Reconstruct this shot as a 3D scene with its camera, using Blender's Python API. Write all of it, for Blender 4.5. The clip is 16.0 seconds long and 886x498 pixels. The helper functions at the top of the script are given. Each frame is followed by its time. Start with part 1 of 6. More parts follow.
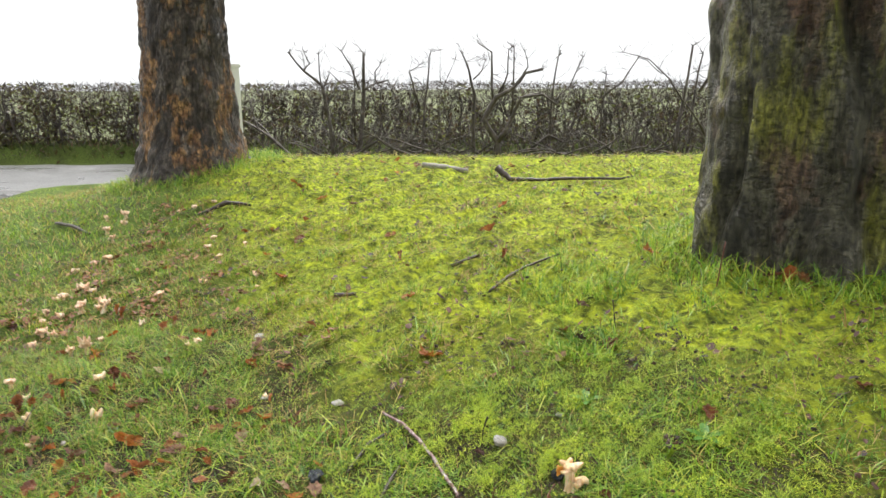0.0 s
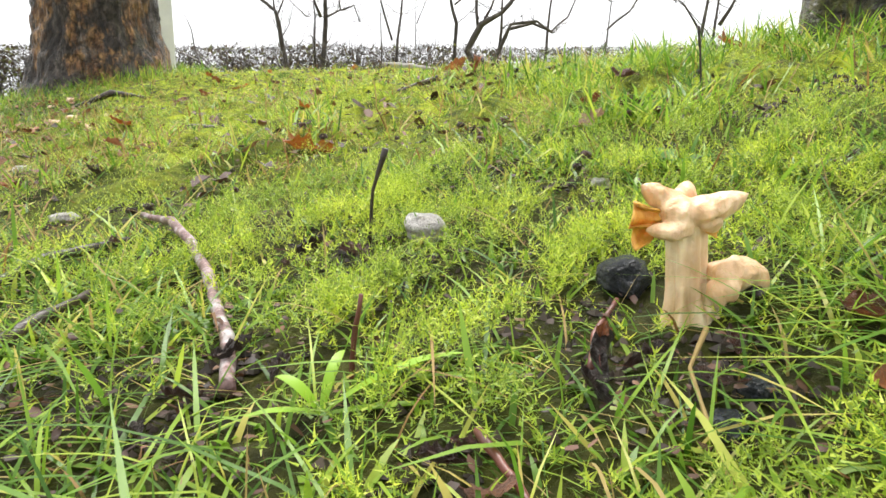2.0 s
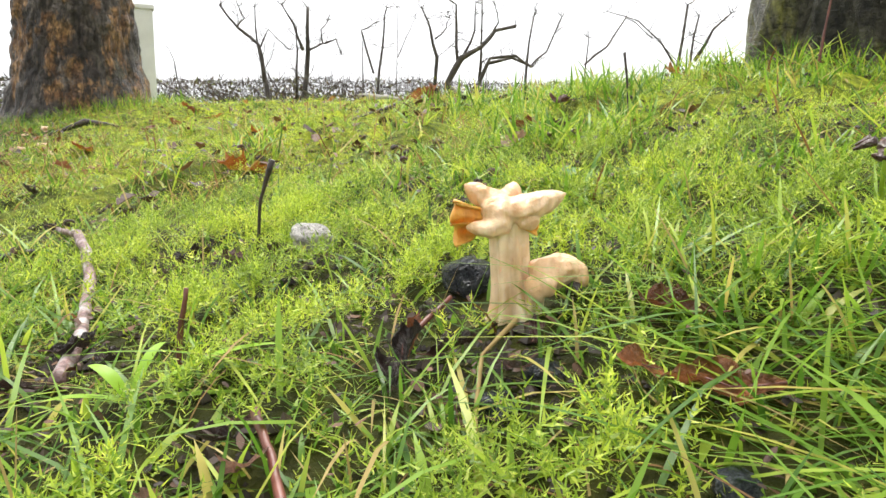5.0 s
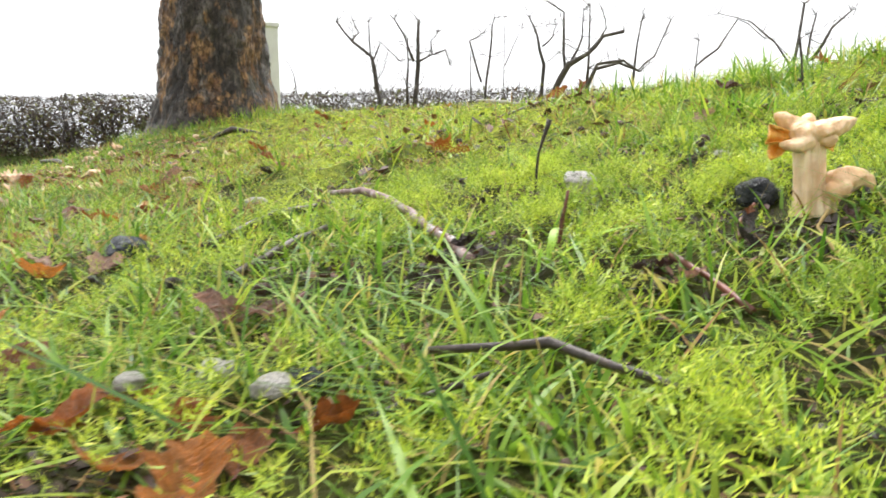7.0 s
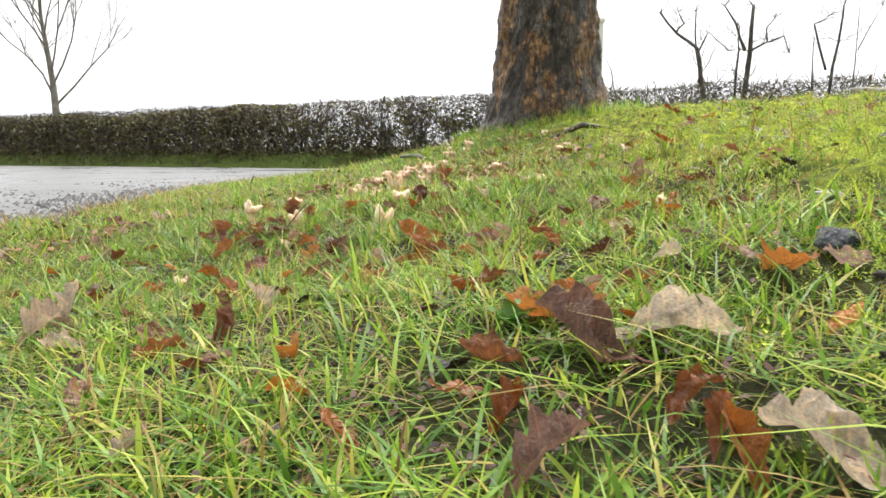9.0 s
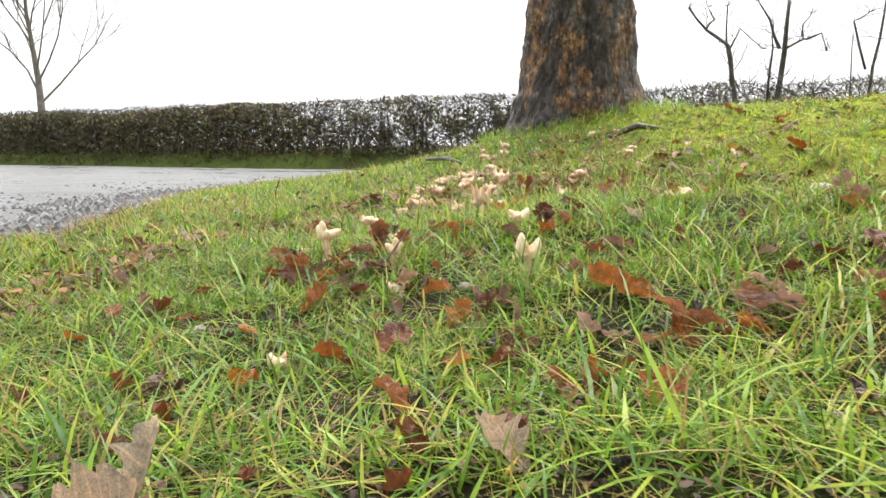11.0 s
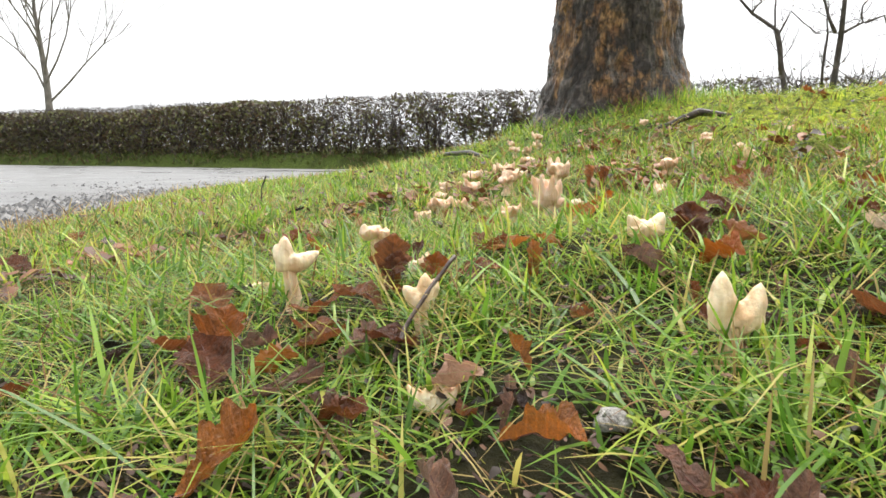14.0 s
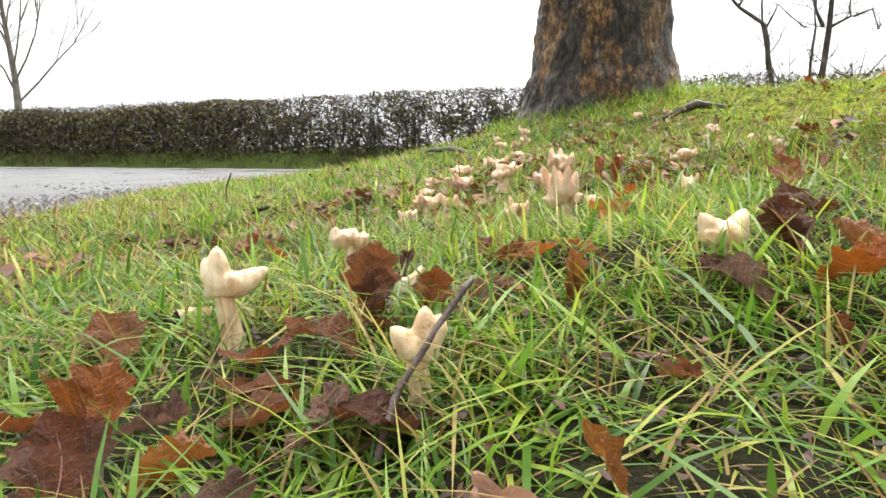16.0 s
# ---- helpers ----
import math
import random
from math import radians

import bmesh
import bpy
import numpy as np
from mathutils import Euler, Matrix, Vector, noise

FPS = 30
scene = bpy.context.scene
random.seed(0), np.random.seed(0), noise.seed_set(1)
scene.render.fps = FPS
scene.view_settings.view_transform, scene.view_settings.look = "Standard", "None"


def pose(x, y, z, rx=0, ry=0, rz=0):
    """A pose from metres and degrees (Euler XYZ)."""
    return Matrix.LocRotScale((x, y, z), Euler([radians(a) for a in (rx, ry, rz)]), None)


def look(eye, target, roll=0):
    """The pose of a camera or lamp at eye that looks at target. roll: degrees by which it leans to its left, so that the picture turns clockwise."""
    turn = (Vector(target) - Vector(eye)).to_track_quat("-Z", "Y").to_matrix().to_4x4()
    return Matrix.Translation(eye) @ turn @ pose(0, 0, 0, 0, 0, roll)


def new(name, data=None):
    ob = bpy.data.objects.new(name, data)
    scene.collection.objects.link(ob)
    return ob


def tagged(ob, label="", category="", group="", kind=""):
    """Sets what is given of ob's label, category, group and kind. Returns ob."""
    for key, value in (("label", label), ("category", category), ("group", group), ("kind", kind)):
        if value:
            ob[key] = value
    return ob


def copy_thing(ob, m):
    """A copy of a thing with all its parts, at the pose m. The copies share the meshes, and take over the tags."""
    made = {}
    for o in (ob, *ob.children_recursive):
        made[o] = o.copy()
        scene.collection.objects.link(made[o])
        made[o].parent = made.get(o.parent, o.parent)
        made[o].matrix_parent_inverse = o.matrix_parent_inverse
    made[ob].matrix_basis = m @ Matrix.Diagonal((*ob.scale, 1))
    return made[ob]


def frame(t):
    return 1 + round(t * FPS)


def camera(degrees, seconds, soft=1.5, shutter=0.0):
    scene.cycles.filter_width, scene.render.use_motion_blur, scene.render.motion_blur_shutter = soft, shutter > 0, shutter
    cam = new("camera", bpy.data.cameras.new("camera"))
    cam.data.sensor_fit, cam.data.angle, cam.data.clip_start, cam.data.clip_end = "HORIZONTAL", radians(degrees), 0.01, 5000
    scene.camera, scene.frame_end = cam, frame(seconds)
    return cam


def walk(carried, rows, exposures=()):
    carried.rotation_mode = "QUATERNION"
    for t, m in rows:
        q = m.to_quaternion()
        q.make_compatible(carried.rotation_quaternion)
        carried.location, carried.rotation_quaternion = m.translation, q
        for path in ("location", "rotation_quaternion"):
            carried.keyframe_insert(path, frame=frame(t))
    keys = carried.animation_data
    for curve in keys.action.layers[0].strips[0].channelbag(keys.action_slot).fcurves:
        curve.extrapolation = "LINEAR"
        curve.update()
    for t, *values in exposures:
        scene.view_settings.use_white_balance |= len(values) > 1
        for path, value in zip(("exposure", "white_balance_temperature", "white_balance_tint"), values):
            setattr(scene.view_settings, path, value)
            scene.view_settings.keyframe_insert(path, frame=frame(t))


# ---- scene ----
cam = camera(63.9, 16.0, soft=1.5, shutter=0.12)
PATH = [
    (0, (0.023, 0.068, 0.899), (0.009, 2.019, 0.46), -0.3),
    (0.5, (0.081, 0.454, 0.633), (0.064, 2.406, 0.197), -0.1),
    (1, (0.144, 0.695, 0.465), (0.131, 2.649, 0.038), -0.4),
    (1.5, (0.166, 0.946, 0.31), (0.16, 2.902, -0.105), -0.0),
    (2, (0.164, 1.143, 0.133), (0.175, 3.102, -0.271), 0.2),
    (2.5, (0.187, 1.166, 0.148), (0.22, 3.124, -0.256), 0.1),
    (3, (0.234, 1.139, 0.131), (0.281, 3.098, -0.268), 0.2),
    (3.2, (0.246, 1.128, 0.128), (0.305, 3.088, -0.269), 0.1),
    (5.3, (0.251, 1.127, 0.111), (0.29, 3.105, -0.182), 0.5),
    (5.5, (0.261, 1.129, 0.106), (0.303, 3.108, -0.178), 0.3),
    (6, (0.235, 1.116, 0.102), (0.277, 3.096, -0.182), 0.4),
    (6.5, (0.182, 1.101, 0.103), (0.166, 3.081, -0.18), -0.0),
    (7, (0.09, 0.979, 0.069), (-0.119, 2.948, -0.213), -0.3),
    (7.5, (-0.037, 0.88, 0.048), (-0.557, 2.791, -0.23), -0.9),
    (8, (-0.158, 0.871, 0.061), (-0.941, 2.691, -0.211), -0.8),
    (8.5, (-0.241, 0.885, 0.046), (-1.139, 2.651, -0.229), -0.6),
    (9, (-0.33, 0.921, 0.056), (-1.241, 2.679, -0.226), -0.4),
    (9.5, (-0.439, 0.97, 0.052), (-1.345, 2.73, -0.232), -0.2),
    (10, (-0.549, 1.04, 0.067), (-1.442, 2.807, -0.216), -0.0),
    (10.2, (-0.579, 1.049, 0.078), (-1.467, 2.819, -0.204), -0.1),
    (12.3, (-0.924, 1.42, 0.046), (-1.798, 3.196, -0.236), -0.0),
    (12.5, (-0.928, 1.455, 0.049), (-1.807, 3.229, -0.234), -0.0),
    (13, (-0.951, 1.524, 0.03), (-1.837, 3.296, -0.25), -0.2),
    (13.5, (-0.987, 1.585, 0.016), (-1.885, 3.351, -0.262), -0.2),
    (14, (-1.029, 1.633, 0.023), (-1.937, 3.394, -0.254), -0.1),
    (14.5, (-1.055, 1.667, 0.038), (-1.963, 3.427, -0.241), -0.1),
    (15, (-1.096, 1.732, 0.026), (-1.996, 3.496, -0.252), -0.1),
    (15.5, (-1.116, 1.765, 0.006), (-2.006, 3.534, -0.271), -0.3),
    (16, (-1.131, 1.799, 0.005), (-1.987, 3.586, -0.272), -0.3),
]
walk(cam, [(t, look(eye, target, roll)) for t, eye, target, roll in PATH],
     [(0, 0.88), (1, 1.04), (3, 1.06), (6, 1.06), (8.5, 1.0), (12.5, 1.0), (16, 1.05)])

# ---- world and sun ----
world = bpy.data.worlds.new("overcast_sky")
scene.world = world
world.use_nodes = True
wn, wl = world.node_tree.nodes, world.node_tree.links
sky = wn.new("ShaderNodeTexSky")
sky.sky_type, sky.sun_disc = "NISHITA", False
sky.sun_elevation, sky.sun_rotation = radians(64), radians(-9)
sky.air_density, sky.dust_density, sky.ozone_density = 1.0, 6.0, 1.0
dull = wn.new("ShaderNodeHueSaturation")
dull.inputs["Saturation"].default_value = 0.12
wl.new(sky.outputs[0], dull.inputs["Color"])
veil = wn.new("ShaderNodeMix")
veil.data_type = "RGBA"
veil.inputs[0].default_value = 0.7
veil.inputs[7].default_value = (5.6, 5.7, 5.8, 1)
wl.new(dull.outputs[0], veil.inputs[6])
wl.new(veil.outputs[2], wn["Background"].inputs["Color"])
wn["Background"].inputs["Strength"].default_value = 0.15

sun = new("sun", bpy.data.lights.new("sun", "SUN"))
sun.data.energy, sun.data.angle, sun.data.color = 2.6, radians(40), (1.0, 0.96, 0.9)
sun.matrix_world = look((-0.8, 5.0, 10.5), (0, 0, 0))

# ---- materials ----
def node(tree, kind, **values):
    n = tree.nodes.new(kind)
    for key, value in values.items():
        n.inputs[key].default_value = value
    return n


def ramp(tree, source, stops):
    r = tree.nodes.new("ShaderNodeValToRGB")
    els = r.color_ramp.elements
    while len(els) < len(stops):
        els.new(0.5)
    for el, (at, col) in zip(els, stops):
        el.position, el.color = at, (*col, 1)
    tree.links.new(source, r.inputs[0])
    return r.outputs["Color"]


def mixed(tree, a, b, factor, blend="MIX"):
    m = tree.nodes.new("ShaderNodeMix")
    m.data_type, m.blend_type = "RGBA", blend
    for value, at in ((factor, 0), (a, 6), (b, 7)):
        if hasattr(value, "is_output"):
            tree.links.new(value, m.inputs[at])
        elif at == 0:
            m.inputs[at].default_value = value
        else:
            m.inputs[at].default_value = (*value, 1)
    return m.outputs[2]


def noise_of(tree, scale, detail=4.0, rough=0.55, stretch=None, space="Object"):
    co = tree.nodes.new("ShaderNodeTexCoord").outputs[space]
    if stretch:
        mp = tree.nodes.new("ShaderNodeMapping")
        mp.inputs["Scale"].default_value = stretch
        tree.links.new(co, mp.inputs["Vector"])
        co = mp.outputs[0]
    n = node(tree, "ShaderNodeTexNoise", Scale=scale, Detail=detail, Roughness=rough)
    tree.links.new(co, n.inputs["Vector"])
    return n.outputs[0]


def start(name):
    m = bpy.data.materials.new(name)
    m.use_nodes = True
    return m, m.node_tree, m.node_tree.nodes["Principled BSDF"]


def finish(tree, bsdf, colour, rough=0.6, bump=None, bump_strength=0.4, bump_distance=0.004, specular=0.5, thin=0.0):
    tree.links.new(colour, bsdf.inputs["Base Color"])
    if hasattr(rough, "is_output"):
        tree.links.new(rough, bsdf.inputs["Roughness"])
    else:
        bsdf.inputs["Roughness"].default_value = rough
    bsdf.inputs["Specular IOR Level"].default_value = specular
    if bump is not None:
        b = node(tree, "ShaderNodeBump", Strength=bump_strength, Distance=bump_distance)
        tree.links.new(bump, b.inputs["Height"])
        tree.links.new(b.outputs[0], bsdf.inputs["Normal"])
    if thin:
        tr = tree.nodes.new("ShaderNodeBsdfTranslucent")
        tree.links.new(colour, tr.inputs["Color"])
        mx = node(tree, "ShaderNodeMixShader", Fac=thin)
        tree.links.new(bsdf.outputs[0], mx.inputs[1])
        tree.links.new(tr.outputs[0], mx.inputs[2])
        tree.links.new(mx.outputs[0], tree.nodes["Material Output"].inputs["Surface"])


def blade_material(name, stops, patch, rough=0.38, thin=0.35, patch_scale=2.2, specular=0.5):
    """Leaf blades: a colour for each blade, shifted by patches of the lawn."""
    m, t, b = start(name)
    island = t.nodes.new("ShaderNodeNewGeometry").outputs["Random Per Island"]
    base = ramp(t, island, stops)
    shift = ramp(t, noise_of(t, patch_scale, 3.0), patch)
    finish(t, b, mixed(t, base, shift, 0.6, "MULTIPLY"), rough, thin=thin, specular=specular)
    return m


def spotted(name, stops, scale, fine=None, rough=0.7, bump_scale=None, bump_strength=0.5, bump_distance=0.004,
            stretch=None, specular=0.4, thin=0.0, vary=0.0, detail=5.0):
    """A two-scale material: broad blotches, multiplied by fine grain, with relief."""
    m, t, b = start(name)
    col = ramp(t, noise_of(t, scale, detail, 0.6, stretch), stops)
    if fine:
        col = mixed(t, col, ramp(t, noise_of(t, fine, 3.0, 0.6, stretch), [(0.3, (0.5, 0.5, 0.5)), (0.7, (1.25, 1.25, 1.25))]), 0.8, "MULTIPLY")
    if vary:
        rnd = t.nodes.new("ShaderNodeObjectInfo").outputs["Random"]
        col = mixed(t, col, ramp(t, rnd, [(0.0, (1 - vary,) * 3), (1.0, (1 + vary * 0.5,) * 3)]), 1.0, "MULTIPLY")
    finish(t, b, col, rough, noise_of(t, bump_scale, 5.0, 0.6, stretch) if bump_scale else None, bump_strength, bump_distance, specular, thin)
    return m


def maths(tree, operation, a, b=0.0):
    n = tree.nodes.new("ShaderNodeMath")
    n.operation = operation
    for k, value in enumerate((a, b)):
        if hasattr(value, "is_output"):
            tree.links.new(value, n.inputs[k])
        else:
            n.inputs[k].default_value = value
    return n.outputs[0]


def leaf_material(name, stops, rough=0.34, thin=0.3):
    """Dead leaf: a hue of its own for each leaf, blotched and veined, with a wet sheen."""
    m, t, b = start(name)
    own = maths(t, "ADD", t.nodes.new("ShaderNodeObjectInfo").outputs["Random"], t.nodes.new("ShaderNodeNewGeometry").outputs["Random Per Island"])
    hue = ramp(t, maths(t, "FRACT", own), stops)
    blot = ramp(t, noise_of(t, 4.0, 5.0, 0.65), [(0.3, (0.42, 0.38, 0.40)), (0.48, (0.95, 0.95, 0.95)), (0.72, (1.45, 1.3, 1.15))])
    col = mixed(t, hue, blot, 0.9, "MULTIPLY")
    col = mixed(t, col, ramp(t, noise_of(t, 45.0, 4.0), [(0.3, (0.6, 0.55, 0.52)), (0.55, (1, 1, 1)), (0.75, (1.2, 1.15, 1.1))]), 0.8, "MULTIPLY")
    split = t.nodes.new("ShaderNodeSeparateXYZ")
    t.links.new(t.nodes.new("ShaderNodeTexCoord").outputs["Object"], split.inputs[0])
    off = maths(t, "ABSOLUTE", split.outputs[1])
    run = maths(t, "SUBTRACT", split.outputs[0], maths(t, "MULTIPLY", off, 0.9))
    gap = maths(t, "ABSOLUTE", maths(t, "SUBTRACT", maths(t, "FRACT", maths(t, "MULTIPLY", run, 8.5)), 0.5))
    vein = ramp(t, maths(t, "MINIMUM", maths(t, "MULTIPLY", gap, 0.12), off), [(0.0, (1, 1, 1)), (0.008, (0.75, 0.75, 0.75)), (0.02, (0, 0, 0))])
    col = mixed(t, col, mixed(t, col, (1.3, 1.22, 1.12), 1.0, "MULTIPLY"), vein)
    relief = mixed(t, noise_of(t, 26.0, 5.0, 0.65), vein, 0.15)
    finish(t, b, col, rough, relief, 0.7, 0.03, 0.5, thin)
    return m


GRASS = blade_material("grass_blade", [(0.0, (0.055, 0.14, 0.016)), (0.35, (0.14, 0.28, 0.032)), (0.7, (0.26, 0.42, 0.05)), (0.9, (0.42, 0.52, 0.07)), (1.0, (0.54, 0.45, 0.14))],
                       [(0.25, (0.82, 0.80, 0.62)), (0.45, (1.0, 1.0, 0.85)), (0.6, (1.3, 1.18, 0.9))], 0.36, 0.45, 2.2, 0.42)
STRAW = blade_material("straw_blade", [(0.0, (0.34, 0.26, 0.08)), (0.5, (0.44, 0.34, 0.13)), (0.8, (0.28, 0.15, 0.05)), (1.0, (0.12, 0.06, 0.025))], [(0.3, (0.8, 0.8, 0.8)), (0.7, (1.1, 1.05, 1))], 0.75)
MOSS = blade_material("moss_shoot", [(0.0, (0.15, 0.23, 0.025)), (0.4, (0.33, 0.45, 0.045)), (0.8, (0.52, 0.63, 0.07)), (1.0, (0.70, 0.74, 0.12))],
                      [(0.32, (0.35, 0.50, 0.5)), (0.47, (0.85, 0.92, 0.85)), (0.62, (1.4, 1.3, 0.95))], 0.42, 0.42, 7.5, 0.45)


def ground_material():
    """Dark crumbly soil; a thin lawn and a felt of moss grow over it where the mesh says so."""
    m, t, b = start("turf_soil")
    soil = ramp(t, noise_of(t, 110.0, 6.0, 0.7), [(0.3, (0.010, 0.007, 0.004)), (0.55, (0.028, 0.019, 0.011)), (0.75, (0.065, 0.045, 0.025))])
    grass = ramp(t, noise_of(t, 55.0, 6.0), [(0.3, (0.03, 0.045, 0.010)), (0.5, (0.09, 0.14, 0.02)), (0.7, (0.18, 0.24, 0.04))])
    worn = ramp(t, noise_of(t, 3.0, 5.0), [(0.35, (0.5, 0.48, 0.42)), (0.55, (1, 1, 1))])
    moss = ramp(t, noise_of(t, 32.0, 6.0, 0.65), [(0.34, (0.05, 0.06, 0.010)), (0.46, (0.19, 0.235, 0.018)), (0.62, (0.46, 0.53, 0.03))])
    cover = {}
    for name in ("lawn", "moss"):
        at = t.nodes.new("ShaderNodeAttribute")
        at.attribute_name = name
        cover[name] = at.outputs["Fac"]
    col = mixed(t, soil, mixed(t, grass, worn, 0.9, "MULTIPLY"), cover["lawn"])
    thin = ramp(t, noise_of(t, 6.5, 5.0, 0.65), [(0.36, (0.32, 0.34, 0.36)), (0.5, (0.95, 0.95, 0.95)), (0.66, (1.15, 1.12, 1.0))])
    col = mixed(t, col, mixed(t, mixed(t, moss, worn, 0.6, "MULTIPLY"), thin, 0.9, "MULTIPLY"), cover["moss"])
    finish(t, b, col, 0.85, noise_of(t, 110.0, 6.0, 0.7), 1.0, 0.015, 0.2)
    return m


def field_material():
    m, t, b = start("far_field")
    col = ramp(t, noise_of(t, 0.25, 6.0), [(0.3, (0.11, 0.12, 0.06)), (0.55, (0.15, 0.17, 0.08)), (0.75, (0.22, 0.21, 0.12))])
    finish(t, b, mixed(t, col, ramp(t, noise_of(t, 6.0, 5.0), [(0.3, (0.7, 0.7, 0.7)), (0.7, (1.2, 1.2, 1.2))]), 0.8, "MULTIPLY"), 0.9, specular=0.2)
    return m


def road_material():
    """Wet asphalt with a bright water film, breaking up into dark gravel along its rim."""
    m, t, b = start("wet_asphalt")
    grain = noise_of(t, 90.0, 4.0)
    col = ramp(t, grain, [(0.3, (0.07, 0.07, 0.072)), (0.55, (0.15, 0.15, 0.15)), (0.75, (0.27, 0.27, 0.26))])
    chips = t.nodes.new("ShaderNodeTexVoronoi")
    chips.inputs["Scale"].default_value = 26.0
    t.links.new(t.nodes.new("ShaderNodeTexCoord").outputs["Object"], chips.inputs["Vector"])
    stones = ramp(t, chips.outputs["Distance"], [(0.15, (0.16, 0.155, 0.15)), (0.45, (0.06, 0.058, 0.056)), (0.7, (0.015, 0.014, 0.013))])
    rim = t.nodes.new("ShaderNodeAttribute")
    rim.attribute_name = "rim"
    patchy = mixed(t, rim.outputs["Color"], ramp(t, noise_of(t, 2.2, 4.0), [(0.3, (0.2, 0.2, 0.2)), (0.6, (1, 1, 1))]), 0.7, "MULTIPLY")
    wet = ramp(t, noise_of(t, 0.9, 5.0), [(0.35, (0.22, 0.22, 0.22)), (0.7, (0.5, 0.5, 0.5))])
    finish(t, b, mixed(t, col, stones, patchy), mixed(t, wet, (0.55, 0.55, 0.55), patchy), mixed(t, grain, chips.outputs["Distance"], patchy), 0.4, 0.012, 0.5)
    return m


def bark_material(name, dark, mid, light, flake, algae, algae_from, plate=9.0, long=0.42, crack_scale=2.6, rings=0.0, patch=(4.5, 0.5)):
    """Bark: grey-brown plates, warm flaked patches, green algae; crevice shade of furrows and fine cross wrinkles put
    into the colour.
    """
    m, t, b = start(name)
    fine = noise_of(t, 55.0, 6.0, 0.65, (1, 1, 0.4))
    fine_name = fine.node.name
    base = ramp(t, noise_of(t, plate, 6.0, 0.65, (1, 1, 0.45)), [(0.32, dark), (0.5, mid), (0.68, light)])
    warm = ramp(t, noise_of(t, patch[0], 5.0, 0.65, (1, 1, patch[1])), [(0.50, (0, 0, 0)), (0.57, (1, 1, 1))])
    col = mixed(t, base, mixed(t, flake, (0.5, 0.42, 0.4), ramp(t, noise_of(t, 13.0, 3.0), [(0.42, (0, 0, 0)), (0.58, (1, 1, 1))]), "MULTIPLY"), warm)
    grown = ramp(t, noise_of(t, 4.2, 6.0, 0.7, (1, 1, 0.32)), [(algae_from, (0, 0, 0)), (algae_from + 0.10, (1, 1, 1))])
    col = mixed(t, col, algae, grown)
    # fine noise darkens the colour like shade in small crevices
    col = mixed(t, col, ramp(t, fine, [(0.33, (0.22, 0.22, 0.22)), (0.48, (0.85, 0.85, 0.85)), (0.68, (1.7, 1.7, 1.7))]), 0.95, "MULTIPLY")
    crack = t.nodes.new("ShaderNodeTexVoronoi")
    crack.feature = "DISTANCE_TO_EDGE"
    crack.inputs["Scale"].default_value = plate * crack_scale
    mp = t.nodes.new("ShaderNodeMapping")
    mp.inputs["Scale"].default_value = (1, 1, long)
    wob = mixed(t, t.nodes.new("ShaderNodeTexCoord").outputs["Object"], t.nodes[fine_name].outputs[1], 0.06)
    t.links.new(wob, mp.inputs["Vector"])
    t.links.new(mp.outputs[0], crack.inputs["Vector"])
    # shade inside the furrows, multiplied into the colour as well as the relief
    furrow_shade = ramp(t, crack.outputs["Distance"], [(0.0, (0.22, 0.2, 0.18)), (0.10, (0.85, 0.85, 0.85)), (0.3, (1.1, 1.1, 1.1))])
    col = mixed(t, col, furrow_shade, 0.8 if long > 0.3 else 0.3, "MULTIPLY")
    grit = noise_of(t, 190.0, 5.0, 0.7)
    col = mixed(t, col, ramp(t, grit, [(0.3, (0.55, 0.55, 0.55)), (0.7, (1.35, 1.35, 1.35))]), 0.7, "MULTIPLY")
    relief = mixed(t, mixed(t, fine, grit, 0.35), furrow_shade, 0.4)
    if rings:
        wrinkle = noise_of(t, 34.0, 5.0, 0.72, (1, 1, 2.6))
        # dark lines put the wrinkles' crevice shade into the colour
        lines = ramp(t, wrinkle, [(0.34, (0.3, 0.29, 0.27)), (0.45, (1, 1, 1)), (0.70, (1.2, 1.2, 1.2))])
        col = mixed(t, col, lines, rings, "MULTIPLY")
        relief = mixed(t, relief, lines, 0.6)
    finish(t, b, col, 0.36, relief, 1.0, 0.04, 0.5)
    return m


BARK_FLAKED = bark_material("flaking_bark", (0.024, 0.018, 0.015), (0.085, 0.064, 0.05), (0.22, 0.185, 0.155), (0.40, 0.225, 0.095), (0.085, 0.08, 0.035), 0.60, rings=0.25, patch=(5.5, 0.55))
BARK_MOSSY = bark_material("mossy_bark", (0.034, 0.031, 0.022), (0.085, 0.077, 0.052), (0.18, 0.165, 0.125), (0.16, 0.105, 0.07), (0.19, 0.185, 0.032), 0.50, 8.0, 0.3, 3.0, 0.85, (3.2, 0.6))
TWIG_DARK = spotted("dark_twig", [(0.3, (0.028, 0.022, 0.018)), (0.55, (0.075, 0.06, 0.05)), (0.75, (0.21, 0.19, 0.165))], 14.0, 90.0, 0.5, 60.0)
TWIG_FAR = spotted("grey_twig", [(0.3, (0.10, 0.09, 0.075)), (0.6, (0.17, 0.15, 0.13)), (0.8, (0.27, 0.25, 0.22))], 4.0, None, 0.6)
HEDGE_LEAF = blade_material("hedge_leaf", [(0.0, (0.045, 0.033, 0.02)), (0.4, (0.115, 0.075, 0.042)), (0.7, (0.11, 0.12, 0.04)), (1.0, (0.23, 0.25, 0.08))], [(0.3, (0.6, 0.6, 0.6)), (0.7, (1.2, 1.1, 1.0))], 0.5, 0.3, 0.6)
